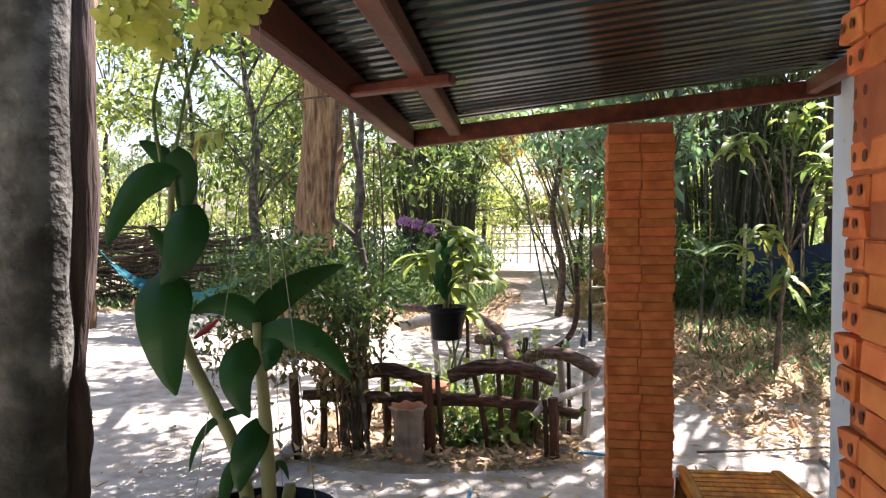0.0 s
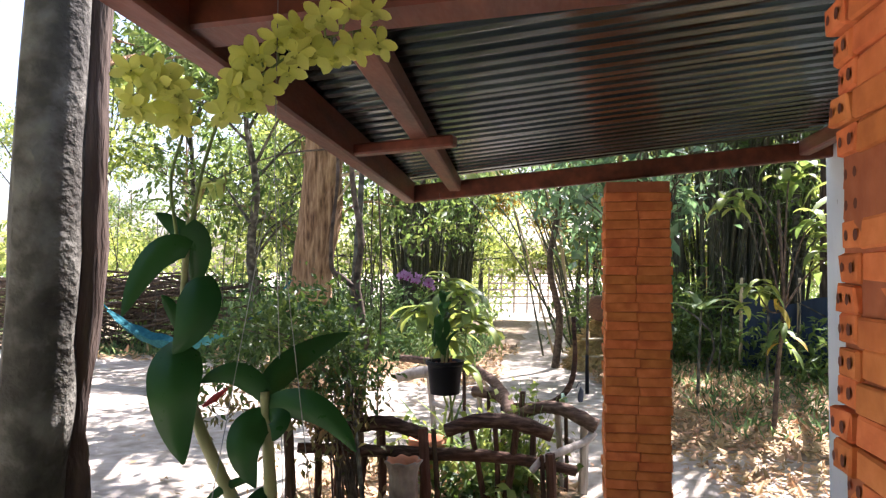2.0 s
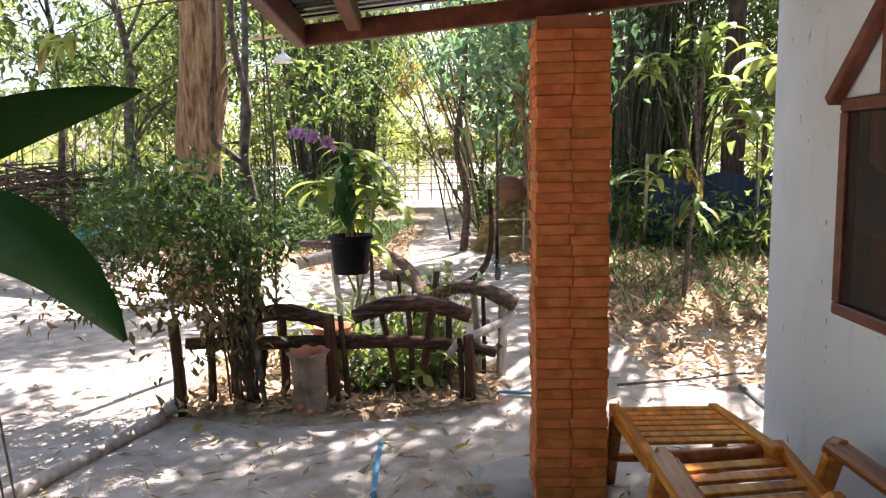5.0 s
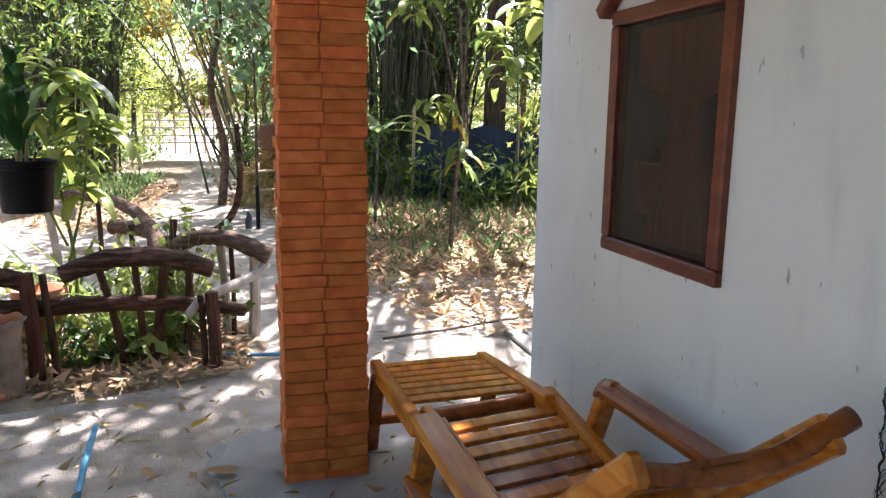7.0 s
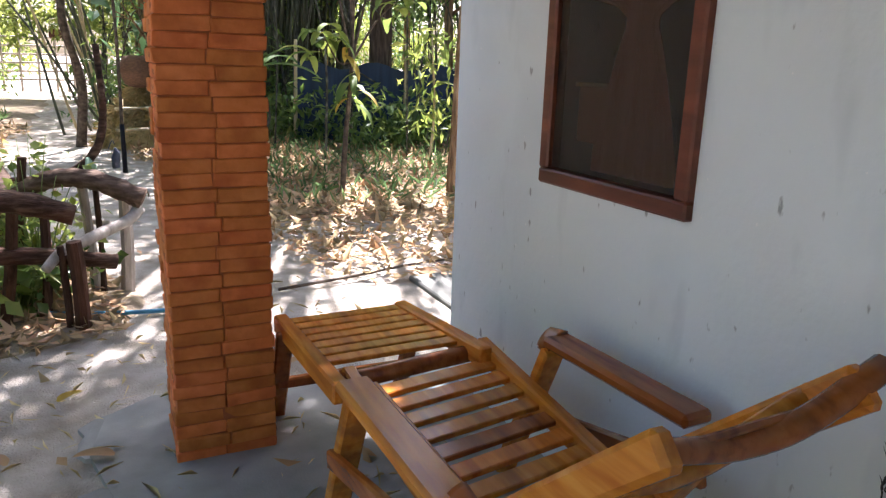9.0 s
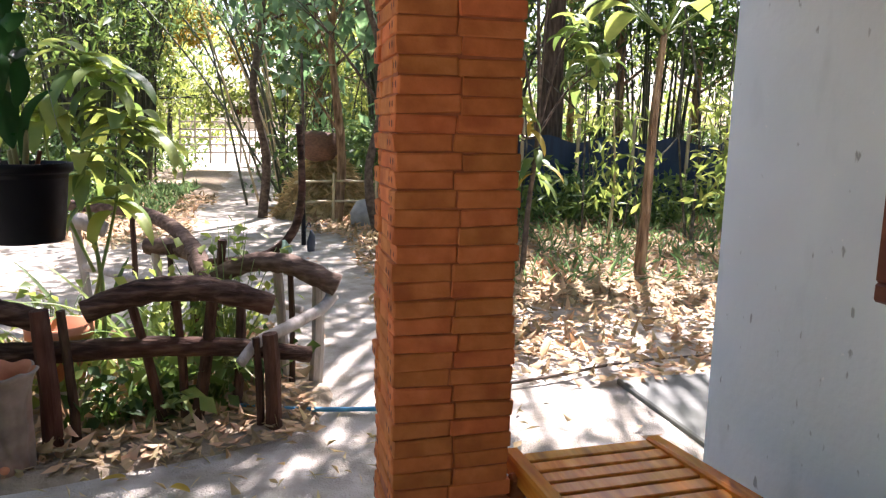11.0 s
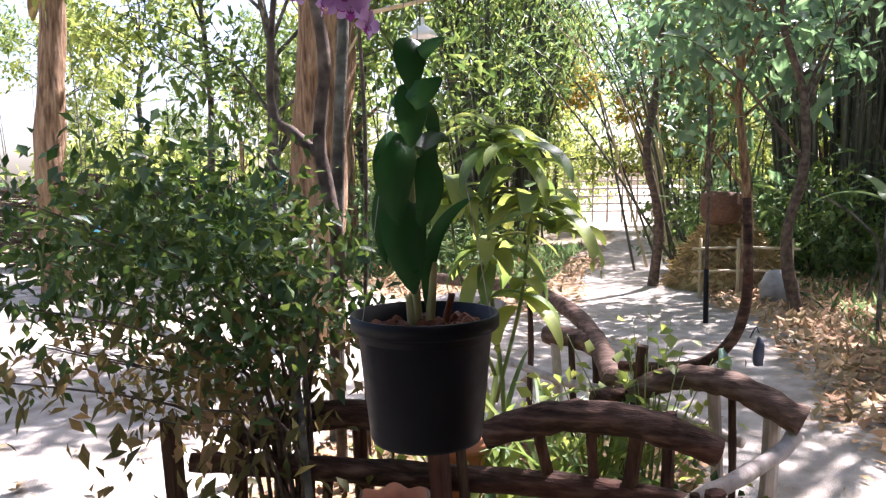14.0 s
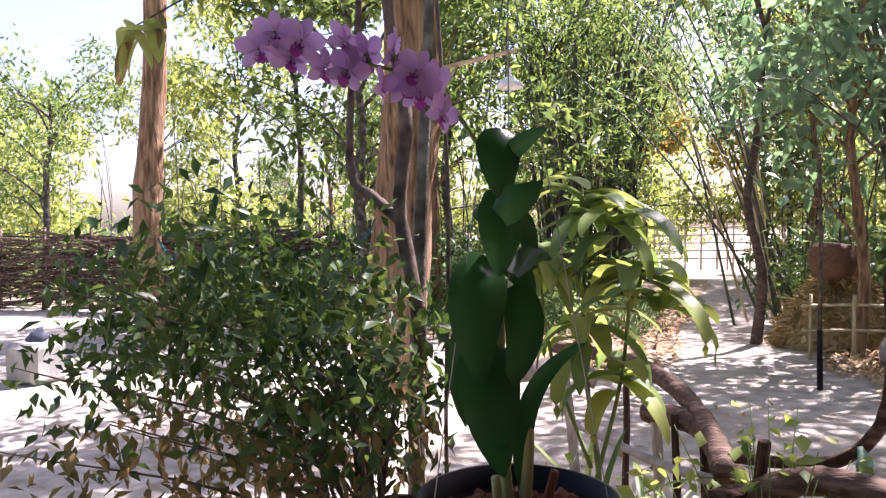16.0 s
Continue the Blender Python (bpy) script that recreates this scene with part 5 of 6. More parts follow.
# ---- drooping long-leaved plant and lilies in the bed ----
mango = thing("longleaf_plant", "young plant with long drooping sunlit green leaves", "plant", (-0.22, 4.9, 0))
rod("stem", [(0, 0, -0.03), (0.03, 0, 0.5), (-0.02, 0, 1.0), (0.0, 0, 1.5)], (0.012, 0.006), M_greenstem, mango, 7, 0.1, 1, 16)
rod("stem", [(0, 0, 0.5), (0.1, 0, 0.9), (0.14, -0.02, 1.25)], (0.008, 0.005), M_greenstem, mango, 7, 0.1, 1, 10)
rod("stem", [(0, 0, 0.6), (-0.14, 0.05, 0.95), (-0.18, 0.02, 1.3)], (0.008, 0.005), M_greenstem, mango, 7, 0.1, 1, 10)
rl = random.Random(12)
for cx, cy, cz, n in ((0, 0, 1.48, 16), (0.14, -0.02, 1.26, 18), (-0.18, 0.02, 1.3, 16), (-0.02, 0, 1.08, 14), (0.09, 0, 0.92, 10), (0.24, -0.1, 1.2, 9), (0.1, -0.08, 1.4, 8)):
    for i in range(n):
        strap("leaf", (cx + rl.uniform(-0.02, 0.02), cy, cz + rl.uniform(-0.07, 0.05)), i * 137.5 + rl.uniform(-20, 20), rl.uniform(-15, 40), rl.uniform(0.20, 0.32), rl.uniform(0.065, 0.095), rl.uniform(60, 110), mango, M_leaf_y if rl.random() < 0.75 else M_leaf, 0.12)


def lily(at, n, ln, seed, label="clump of long green strap leaves"):
    t = thing("strap_leaf_lily", label, "plant", at, "lilies in the garden bed")
    r = random.Random(seed)
    for i in range(n):
        strap("leaf", (r.uniform(-0.04, 0.04), r.uniform(-0.04, 0.04), 0.0), i * 137.5, r.uniform(60, 86), ln * r.uniform(0.6, 1.15), r.uniform(0.022, 0.036), r.uniform(30, 120), t, M_leaf_y if r.random() < 0.35 else M_leaf, 0.2, 0.5)


lily((-0.02, 5.05, 0.0), 16, 0.75, 1)
lily((0.10, 4.68, 0.0), 14, 0.42, 2)
lily((-0.34, 5.35, 0.0), 14, 0.7, 3)
lily((-0.05, 4.75, 0.0), 10, 0.40, 4)


def herb(at, n, spread, height, size, seed, material, label, name="leafy_herb"):
    t = thing(name, label, "plant", at, "low plants in the garden bed")
    r = np.random.default_rng(seed)
    c = []
    for i in range(n):
        e = Vector((r.normal() * spread, r.normal() * spread, height * r.uniform(0.4, 1.0)))
        v, f = tube([(r.normal() * 0.02, r.normal() * 0.02, -0.02), e * 0.5 + Vector((0, 0, 0.05)), e], (0.004, 0.0015), 5, 6)
        link("stem", v, f, M_greenstem, t, smooth=True)
        for k in range(7):
            c.append(e * r.uniform(0.5, 1.05) + Vector(r.normal(size=3) * 0.03))
    V, F = leaves(c, size, r, 0.2, 0.65)
    link_np("leaves", V, F, material, t)


herb((0.32, 4.98, 0.02), 30, 0.13, 0.80, 0.055, 1, M_leaf_y, "bright green climber on the fence posts", "climber")
herb((0.14, 5.1, 0.02), 28, 0.16, 0.62, 0.06, 2, M_leaf_y, "bright green climber on the fence posts", "climber")
herb((0.02, 4.62, 0.02), 10, 0.1, 0.22, 0.08, 3, M_leaf, "low broad-leaved green herb")
herb((0.28, 4.68, 0.02), 12, 0.12, 0.25, 0.08, 4, M_leaf, "low broad-leaved green herb")
herb((-0.12, 4.60, 0.02), 10, 0.1, 0.2, 0.07, 5, M_leaf_d, "low broad-leaved green herb")
herb((-0.30, 4.75, 0.02), 12, 0.14, 0.42, 0.07, 6, M_leaf_y, "low broad-leaved green herb")
herb((-0.5, 5.2, 0.02), 14, 0.2, 0.5, 0.07, 7, M_leaf_y, "low broad-leaved green herb")
herb((0.45, 4.9, 0.02), 8, 0.1, 0.3, 0.06, 8, M_leaf_d, "low broad-leaved green herb")

# ---- hammock, lamp, stump at the open sand ----
ham = thing("hammock", "teal net hammock slung between two trees", "hammock", (0, 0, 0))
ha, hb = Vector((-6.68, 9.6, 1.55)), Vector((-2.65, 8.0, 1.45))
V, F = [], []
for i in range(41):
    t = i / 40
    p = ha.lerp(hb, 0.18 + 0.64 * t)
    sag = 0.55 + 0.45 * (1 - (2 * t - 1) ** 2)
    w = 0.04 + 0.15 * math.sin(math.pi * t)
    sd = Vector((-(hb - ha).y, (hb - ha).x, 0)).normalized()
    for k in range(9):
        u = (k - 4) / 4
        V.append(p + sd * (u * w) + Vector((0, 0, -sag + 0.14 * u * u * math.sin(math.pi * t) + 0.012 * math.sin(k * 2.3 + i))))
    if i:
        for k in range(8):
            F.append(((i - 1) * 9 + k, (i - 1) * 9 + k + 1, i * 9 + k + 1, i * 9 + k))
link("net", V, F, M_hammock, ham, "teal net cloth", True)
for a, b in ((ha, Vector(V[4])), (hb, Vector(V[40 * 9 + 4]))):
    v, f = tube([a, a.lerp(b, 0.5) + Vector((0, 0, -0.04)), b], (0.012, 0.012), 6, 8)
    link("rope", v, f, M_hammock, ham)

lamp = thing("hanging_lamp", "white enamel lamp shade hung from a bamboo pole", "lamp", (-1.38, 7.85, 2.47))
V, F = [], []
for i, (r, z) in enumerate([(0.012, 0.16), (0.014, 0.10), (0.04, 0.085), (0.085, 0.05), (0.105, 0.01), (0.098, 0.01), (0.07, 0.045), (0.0, 0.06)]):
    for k in range(24):
        a = 2 * math.pi * k / 24
        rr = r * (1 + (0.06 * math.cos(8 * a) if r > 0.08 else 0))
        V.append((rr * math.cos(a), rr * math.sin(a), z))
        if i:
            q = (k + 1) % 24
            F.append(((i - 1) * 24 + k, (i - 1) * 24 + q, i * 24 + q, i * 24 + k))
link("shade", V, F, M_white, lamp, "white scalloped shade", True)
v, f = tube([(0, 0, 0.15), (0.004, 0, 0.28)], (0.004, 0.004), 5, 3)
link("cord", v, f, M_twig, lamp)
v, f = tube([(0.06, 0, 0.29), (-0.5, 0.1, 0.25), (-0.85, 0.15, 0.22)], (0.016, 0.02), 7, 8)
link("pole", v, f, M_bambu, lamp, "dry bamboo pole", True)
v, f = tube([(-0.45, 0.06, 0.24), (-0.75, 0.1, -0.15)], (0.012, 0.014), 7, 4)
link("brace", v, f, M_bambu, lamp, "", True)

stump = thing("concrete_block", "pale grey concrete block stool on the sand", "stool", (-6.1, 7.5, 0))
part("block", box_bm((0.42, 0.40, 0.40), (0, 0, 0.19), 0.05), M_cement, stump)
v, f = tube([(-0.1, 0, 0.39), (0.0, 0, 0.44), (0.12, 0, 0.41)], (0.08, 0.10, 0.06), 8, 6, 0.5, 3, True, 0.4)
link("cloth", v, f, M_cloth, stump, "crumpled blue-grey cloth", True)

# brushwood fence on the far side of the sand
pile = thing("brushwood_fence", "heaped brushwood fence of dark branches", "fence", (-11.0, 12.6, 0), rz=3)
rp = random.Random(4)
rest = []
for i in range(420):
    z = 1.42 * rp.random() ** 0.8
    x = rp.uniform(-7.0, 4.0)
    ln = rp.uniform(0.9, 3.0)
    a = (x, rp.uniform(-0.35, 0.3), max(0.03, z + rp.uniform(-0.3, 0.25)))
    b = (x + ln, rp.uniform(-0.35, 0.3), max(0.03, min(1.65, z + rp.uniform(-0.3, 0.25))))
    m = ((a[0] + b[0]) / 2, rp.uniform(-0.3, 0.25), z + rp.uniform(-0.06, 0.12))
    r0 = rp.uniform(0.010, 0.038)
    if i < 120:
        rod("branch", [a, m, b], (r0, r0 * 0.6), M_twig, pile, 6, 0.15, i, 8)
    else:
        rest.append(tube([a, m, b], (r0, r0 * 0.5), 5, 6))
for i in range(500):
    x, z = rp.uniform(-7.0, 6.0), rp.uniform(0.05, 1.4)
    d = Vector((rp.uniform(-0.5, 0.5), rp.uniform(-0.25, 0.25), rp.uniform(-0.3, 0.45)))
    p = Vector((x, rp.uniform(-0.4, 0.3), z))
    rest.append(tube([p, p + d * 0.6 + Vector((0, 0, 0.04)), p + d], (0.009, 0.003), 4, 3))
v, f = merge(*rest)
tagged(link("twig_tangle", v, f, M_twig, pile, "tangled thin dead twigs"), kind="stuff")
for i in range(12):
    x = -7 + i * 1.15
    rod("stake", [(x, 0, -0.1), (x + 0.05, 0.02, 1.6)], (0.04, 0.03), M_twig, pile, 6, 0.1, i, 4)

# ---- straw heap, its rail, the post, the box and the gate ----
heap = thing("straw_heap", "golden heap of dry straw against a tree", "straw heap", (1.30, 11.95, 0))
V, F = [], []
for i in range(13):
    t = i / 12
    r = 0.66 * (1 - t ** 1.25) + 0.03
    for k in range(28):
        a = 2 * math.pi * k / 28
        w = 1 + 0.16 * noise.noise(Vector((math.cos(a) * 2, math.sin(a) * 2, t * 3)))
        V.append((r * w * math.cos(a), r * w * math.sin(a) * 0.8, 0.95 * t - 0.03))
        if i:
            q = (k + 1) % 28
            F.append(((i - 1) * 28 + k, (i - 1) * 28 + q, i * 28 + q, i * 28 + k))
link("mound", V, F, M_straw, heap, "", True)
rs = np.random.default_rng(7)
c, dirs = [], []
for i in range(5200):
    t = rs.uniform(0, 0.98)
    a = rs.uniform(0, 6.283)
    r = 0.66 * (1 - t ** 1.25) + 0.04
    c.append((r * math.cos(a) * rs.uniform(0.95, 1.06), r * math.sin(a) * 0.8, 0.95 * t))
    dirs.append((math.cos(a) * 0.4, math.sin(a) * 0.4, -0.3))
V, F = leaves(np.array(c), 0.17, rs, 0.2, 0.05, out=np.array(dirs))
link_np("straw_layer", V, F, M_straw, heap, "loose straw")

rail = thing("bamboo_rail", "low rail of dry bamboo in front of the straw heap", "rail", (0, 0, 0))
for z in (0.30, 0.56):
    rod("rail", [(0.82, 10.9, z), (1.35, 10.95, z + 0.015), (1.95, 11.0, z)], (0.018, 0.016), M_bambu, rail, 7, 0.05, 1, 8)
for x in (0.9, 1.3, 1.85):
    rod("upright", [(x, 10.93, -0.05), (x + 0.01, 10.93, 0.68)], (0.02, 0.018), M_bambu, rail, 7, 0.05, 2, 4)
post = thing("black_post", "thin post with a charred black foot", "post", (0.86, 9.42, 0))
rod("upper", [(0, 0, 0.5), (0.01, 0, 1.2), (0.0, 0, 2.0)], (0.018, 0.014), M_twig, post, 8, 0.1, 1, 8)
rod("foot", [(0, 0, -0.05), (0, 0, 0.5)], (0.026, 0.022), M_pot, post, 8, 0.1, 2, 4, label="charred black foot")
rock = thing("grey_boulder", "rounded grey boulder beside the rail", "stone", (1.68, 10.72, 0))
v, f = tube([(0, 0, -0.02), (0, 0, 0.08), (0.01, 0, 0.2), (0.0, 0, 0.32), (0, 0, 0.36)], (0.12, 0.19, 0.20, 0.12, 0.03), 14, 14, 0.2, 8)
link("boulder", v, f, M_stone, rock, smooth=True)
hive = thing("hanging_basket", "brown woven basket hung on a tree trunk above the straw", "basket", (1.17, 11.55, 0.80))
v, f = tube([(0, 0, 0.0), (0, 0, 0.05), (0.01, 0, 0.2), (0.0, 0, 0.36), (0, 0, 0.40)], (0.09, 0.20, 0.26, 0.22, 0.12), 18, 14, 0.08, 3)
M_basket = mat("woven_basket", [(0.09, 0.042, 0.022), (0.16, 0.08, 0.042)], 0.85, scale=25, bump=0.5, stretch=(1, 1, 3))
link("basket_body", v, f, M_basket, hive, smooth=True)
v, f = tube([(-0.20, 0, 0.36), (0.0, -0.02, 0.95), (0.20, 0, 0.36)], (0.008, 0.008), 5, 10)
link("cord", v, f, M_twig, hive)

gate = thing("bamboo_gate", "grey bamboo gate and fence across the end of the path", "gate", (-0.6, 28.0, 0))
for i in range(6):
    z = 0.35 + 0.26 * i
    rod("bar", [(-1.9, 0, z), (0, 0.02, z + 0.02), (2.2, 0, z)], (0.035, 0.03), M_greywood, gate, 6, 0.1, i, 6)
for i in range(9):
    x = -1.9 + 0.5 * i
    rod("upright", [(x, 0, -0.1), (x + 0.04, 0, 1.8 + 0.25 * (i % 3))], (0.04, 0.03), M_greywood, gate, 6, 0.1, i, 4)
sign = thing("sign_board", "small dark board hung at the gate", "sign", (-0.18, 27.8, 0))
part("board", box_bm((0.85, 0.04, 0.28), (0, 0, 1.80), 0.01), M_post, sign)
rod("sign_post", [(0, 0.05, -0.1), (0, 0.05, 1.95)], (0.03, 0.03), M_greywood, sign, 6, 0.05, 1, 4)

# ---- young trees on the house side ----
pap = thing("papaya_tree", "young papaya tree with a ringed yellow-brown trunk", "tree", (3.63, 7.2, 0))
rod("trunk", [(0, 0, -0.05), (0.03, 0, 0.6), (0.05, 0, 1.3), (0.10, 0, 2.1)], (0.052, 0.042, 0.036, 0.026), M_bark, pap, 10, 0.12, 2, 24)
rl = random.Random(14)
for i in range(9):
    hd, el = i * 137.5, rl.uniform(15, 65)
    ln = rl.uniform(0.35, 0.6)
    e = Vector((0.10 + math.sin(radians(hd)) * math.cos(radians(el)) * ln, math.cos(radians(hd)) * math.cos(radians(el)) * ln, 2.1 + math.sin(radians(el)) * ln))
    rod("leaf_stalk", [(0.10, 0, 2.05), tuple(e)], (0.012, 0.006), M_greenstem, pap, 6, 0, i, 4)
    strap("leaf", tuple(e), hd, el - 10, rl.uniform(0.45, 0.75), rl.uniform(0.18, 0.26), rl.uniform(50, 110), pap, M_leaf_y, 0.12)
sp2 = thing("leafy_sapling", "slender sapling with big glossy drooping green leaves", "tree", (2.6, 7.33, 0))
rod("trunk", [(0, 0, -0.05), (0.04, 0, 0.6), (0.10, 0, 1.3), (0.06, 0, 2.3)], (0.028, 0.014), M_twig, sp2, 8, 0.1, 2, 20)
for e in ((0.45, 0, 2.1), (-0.35, 0, 2.35), (0.5, -0.1, 1.75), (-0.15, 0, 1.4), (0.2, 0, 2.6)):
    rod("branch", [(0.09, 0, 1.2), (e[0] * 0.5 + 0.05, e[1] * 0.5, e[2] - 0.2), e], (0.012, 0.005), M_twig, sp2, 6, 0.1, 1, 8)
    for i in range(15):
        strap("leaf", (e[0] + rl.uniform(-0.14, 0.14), e[1] + rl.uniform(-0.1, 0.1), e[2] + rl.uniform(-0.18, 0.1)), rl.uniform(0, 360), rl.uniform(-10, 45), rl.uniform(0.22, 0.36), rl.uniform(0.08, 0.12), rl.uniform(70, 120), sp2, M_leaf_y if rl.random() < 0.45 else M_leaf, 0.12)
for i in range(16):
    strap("leaf", (0.08 + rl.uniform(-0.05, 0.05), rl.uniform(-0.05, 0.05), rl.uniform(0.85, 1.4)), rl.uniform(0, 360), rl.uniform(-30, 20), rl.uniform(0.18, 0.3), rl.uniform(0.06, 0.08), 60, sp2, M_leaf if i % 4 else M_leaf_autumn, 0.12)
ban = thing("young_plantain", "young plant with broad pale green spreading leaves", "plant", (2.15, 8.9, 0))
rod("stem", [(0, 0, -0.05), (0.02, 0, 0.6), (0.05, 0, 1.15)], (0.022, 0.012), M_bark_grey, ban, 8, 0.1, 1, 10)
for hd, el, ln, w, dr in ((80, 15, 0.75, 0.16, 55), (60, 40, 0.6, 0.15, 80), (280, 30, 0.6, 0.15, 70), (110, 55, 0.5, 0.13, 70), (200, 35, 0.5, 0.14, 70), (330, 60, 0.45, 0.12, 60)):
    strap("leaf", (0.05, 0, 1.12), hd, el, ln, w, dr, ban, M_bamboo, 0.12)
for x, y, s in ((4.75, 7.6, 3), (4.2, 9.0, 4), (5.3, 8.4, 5)):
    t = thing("yellow_green_shrub", "slender shrub with bright yellow-green leaves", "shrub", (x, y, 0), "young shrubs by the house")
    r = np.random.default_rng(s)
    rod("stem", [(0, 0, -0.05), (0.05, 0, 0.7), (0.0, 0, 1.5)], (0.02, 0.008), M_bambu, t, 6, 0.1, 1, 8)
    c = [(r.normal() * 0.2, r.normal() * 0.15, r.uniform(0.4, 1.6)) for k in range(150)]
    V, F = leaves(c, 0.17, r, 0.4, 0.28)
    link_np("leaves", V, F, M_leaf_y, t)

net = thing("blue_net_fence", "dark blue net fence strung on bamboo posts", "fence", (0, 0, 0))
na, nb = Vector((3.3, 12.0, 0)), Vector((11.5, 10.6, 0))
V, F = [], []
for i in range(61):
    p = na.lerp(nb, i / 60) + Vector((0, 0.05 * math.sin(i * 1.1), 0))
    V += [p + Vector((0, 0, 0.02)), p + Vector((0, 0.03, 0.6)), p + Vector((0, 0, 1.15 + 0.06 * math.sin(i * 0.9)))]
    if i:
        F += [((i - 1) * 3 + k, (i - 1) * 3 + k + 1, i * 3 + k + 1, i * 3 + k) for k in range(2)]
link("net", V, F, M_tank, net, "dark blue net", True)
for i in range(11):
    p = na.lerp(nb, i / 10)
    rod("post", [(p.x, p.y - 0.06, -0.1), (p.x + 0.03, p.y - 0.06, 1.5)], (0.03, 0.025), M_bambu, net, 6, 0.05, i, 4)


leaning = thing("leaning_pole", "crooked dry pole with a broken stub leaning near the house", "pole", (3.46, 5.67, 0))
rod("pole_body", [(0, 0, -0.05), (0.03, 0, 0.45), (0.10, 0, 1.1), (0.20, 0.02, 1.8), (0.26, 0.05, 2.6)], (0.040, 0.036, 0.032, 0.026, 0.020), M_greywood, leaning, 9, 0.2, 3, 24)
rod("stub", [(0.0, 0, 0.05), (-0.05, -0.01, 0.34), (-0.09, 0, 0.50)], (0.034, 0.028, 0.016), M_greywood, leaning, 8, 0.25, 5, 8, label="broken stub")


# ---- the woods ----
def clear(x, y):
    """True where the path or the open sand must stay free."""
    if -1.7 < x + 0.02 * (y - 12) < 0.75 and y < 60:
        return False
    return True


rc = random.Random(77)
PROTO = []
for k, (m, ls, h) in enumerate(((M_leaf, 0.2, 9.0), (M_leaf_y, 0.2, 8.0), (M_leaf_d, 0.22, 9.0), (M_leaf, 0.16, 6.5), (M_bamboo, 0.2, 7.5))):
    blobs = crown(rc, 13, 2.1, 1.8 if k in (1, 3) else 2.6, h, 0.95, 310)
    PROTO.append(tree("woodland_tree", ("woodland tree with thin grey trunk and leafy crown", "light green woodland tree with airy crown", "dark green woodland tree with dense crown", "small woodland tree with fine leaves", "tall grey-green woodland tree")[k], (-30 + 12 * k, 46, 0), h, 0.09, blobs, m, ls, M_bark_grey if k % 2 else M_bark, 50 + k, lean=(rc.uniform(-0.05, 0.05), 0), group="trees of the woods", per=8, spread=0.16))
SPOTS = [(-5.0, 12.2, 3), (-4.4, 13.6, 0), (-3.0, 16.0, 3), (-5.6, 17.0, 1), (-2.6, 20.0, 1), (-4.0, 24.0, 0), (-7.5, 20.0, 3), (-9.5, 25, 1), (-6.5, 29, 1), (-3.0, 30, 1),
         (3.2, 18.0, 1), (1.9, 22.0, 1), (4.9, 14.4, 3), (5.4, 17.5, 4), (7.0, 14.5, 0), (8.5, 12.0, 2), (9.5, 16.0, 0), (8.0, 19.0, 4), (11.5, 13.5, 3), (12.5, 18.0, 2), (2.4, 27, 1), (5.0, 24.0, 0),
         (9.0, 7.4, 0), (10.5, 9.0, 4), (13.5, 9.5, 2), (15, 14, 0),
         (-13.5, 20, 1), (-17, 16.5, 3), (-20, 24, 1), (-15, 28, 0), (-24, 18, 1), (-11.8, 30, 1),
         (-2.6, 21.5, 1), (1.6, 19.5, 4), (1.5, 24.5, 1),
         # unseen trees added behind and beside the camera to block skylight
         (-10, -8, 0), (-4, -10, 2), (3, -11, 1), (9, -7, 0), (-13, 0, 2), (-11, 5, 0), (12, 2, 3), (-7.5, -4, 1), (-3.5, -5, 3), (0.5, -6, 2), (4.5, -6.5, 3), (-6, -1.5, 3), (-1.5, -7.5, 0)]
for x, y, k in SPOTS:
    copy_thing(PROTO[k], pose(x, y, 0, 0, 0, rc.uniform(0, 360)))

# tall bamboo behind the straw heap
def bamboo(at, n, h, seed, low=0.3, per=70):
    t = thing("bamboo_clump", "tall dense clump of bamboo with dark culms", "bamboo", at, "bamboo clumps")
    r = np.random.default_rng(seed)
    c = []
    for i in range(n):
        a, q = r.uniform(0, 6.283), 0.9 * math.sqrt(r.uniform())
        b = Vector((q * math.cos(a), q * math.sin(a), -0.05))
        lean = Vector((math.cos(a), math.sin(a), 0)) * r.uniform(0.2, 1.9)
        e = b + lean + Vector((0, 0, h * r.uniform(0.6, 1.0)))
        m = b.lerp(e, 0.5) - lean * 0.22
        v, f = tube([b, m, e], (r.uniform(0.028, 0.045), 0.01), 6, 10)
        link("culm", v, f, M_culm, t, smooth=True)
        for k in range(per):
            f_ = r.uniform(low, 1.05)
            p = b.lerp(e, f_) - lean * 0.22 * math.sin(math.pi * f_)
            c.append(p + Vector(r.normal(size=3) * 0.35))
    V, F = leaves(c, 0.24, r, 0.6, 0.14)
    link_np("leaves", V, F, M_bamboo, t)
    return t


M_culm = mat("dark_bamboo_culm", [(0.03, 0.034, 0.02), (0.06, 0.062, 0.034), (0.11, 0.105, 0.06)], 0.55, scale=10, bump=0.1, stretch=(1, 1, 0.4))
b0 = bamboo((3.4, 15.4, 0), 84, 8.5, 1, 0.45, 22)
b1 = bamboo((7.8, 14.8, 0), 18, 8.0, 2, 0.4, 50)
copy_thing(b0, pose(4.7, 16.6, 0, 0, 0, 80))
copy_thing(b0, pose(-2.9, 18.2, 0, 0, 0, 200))

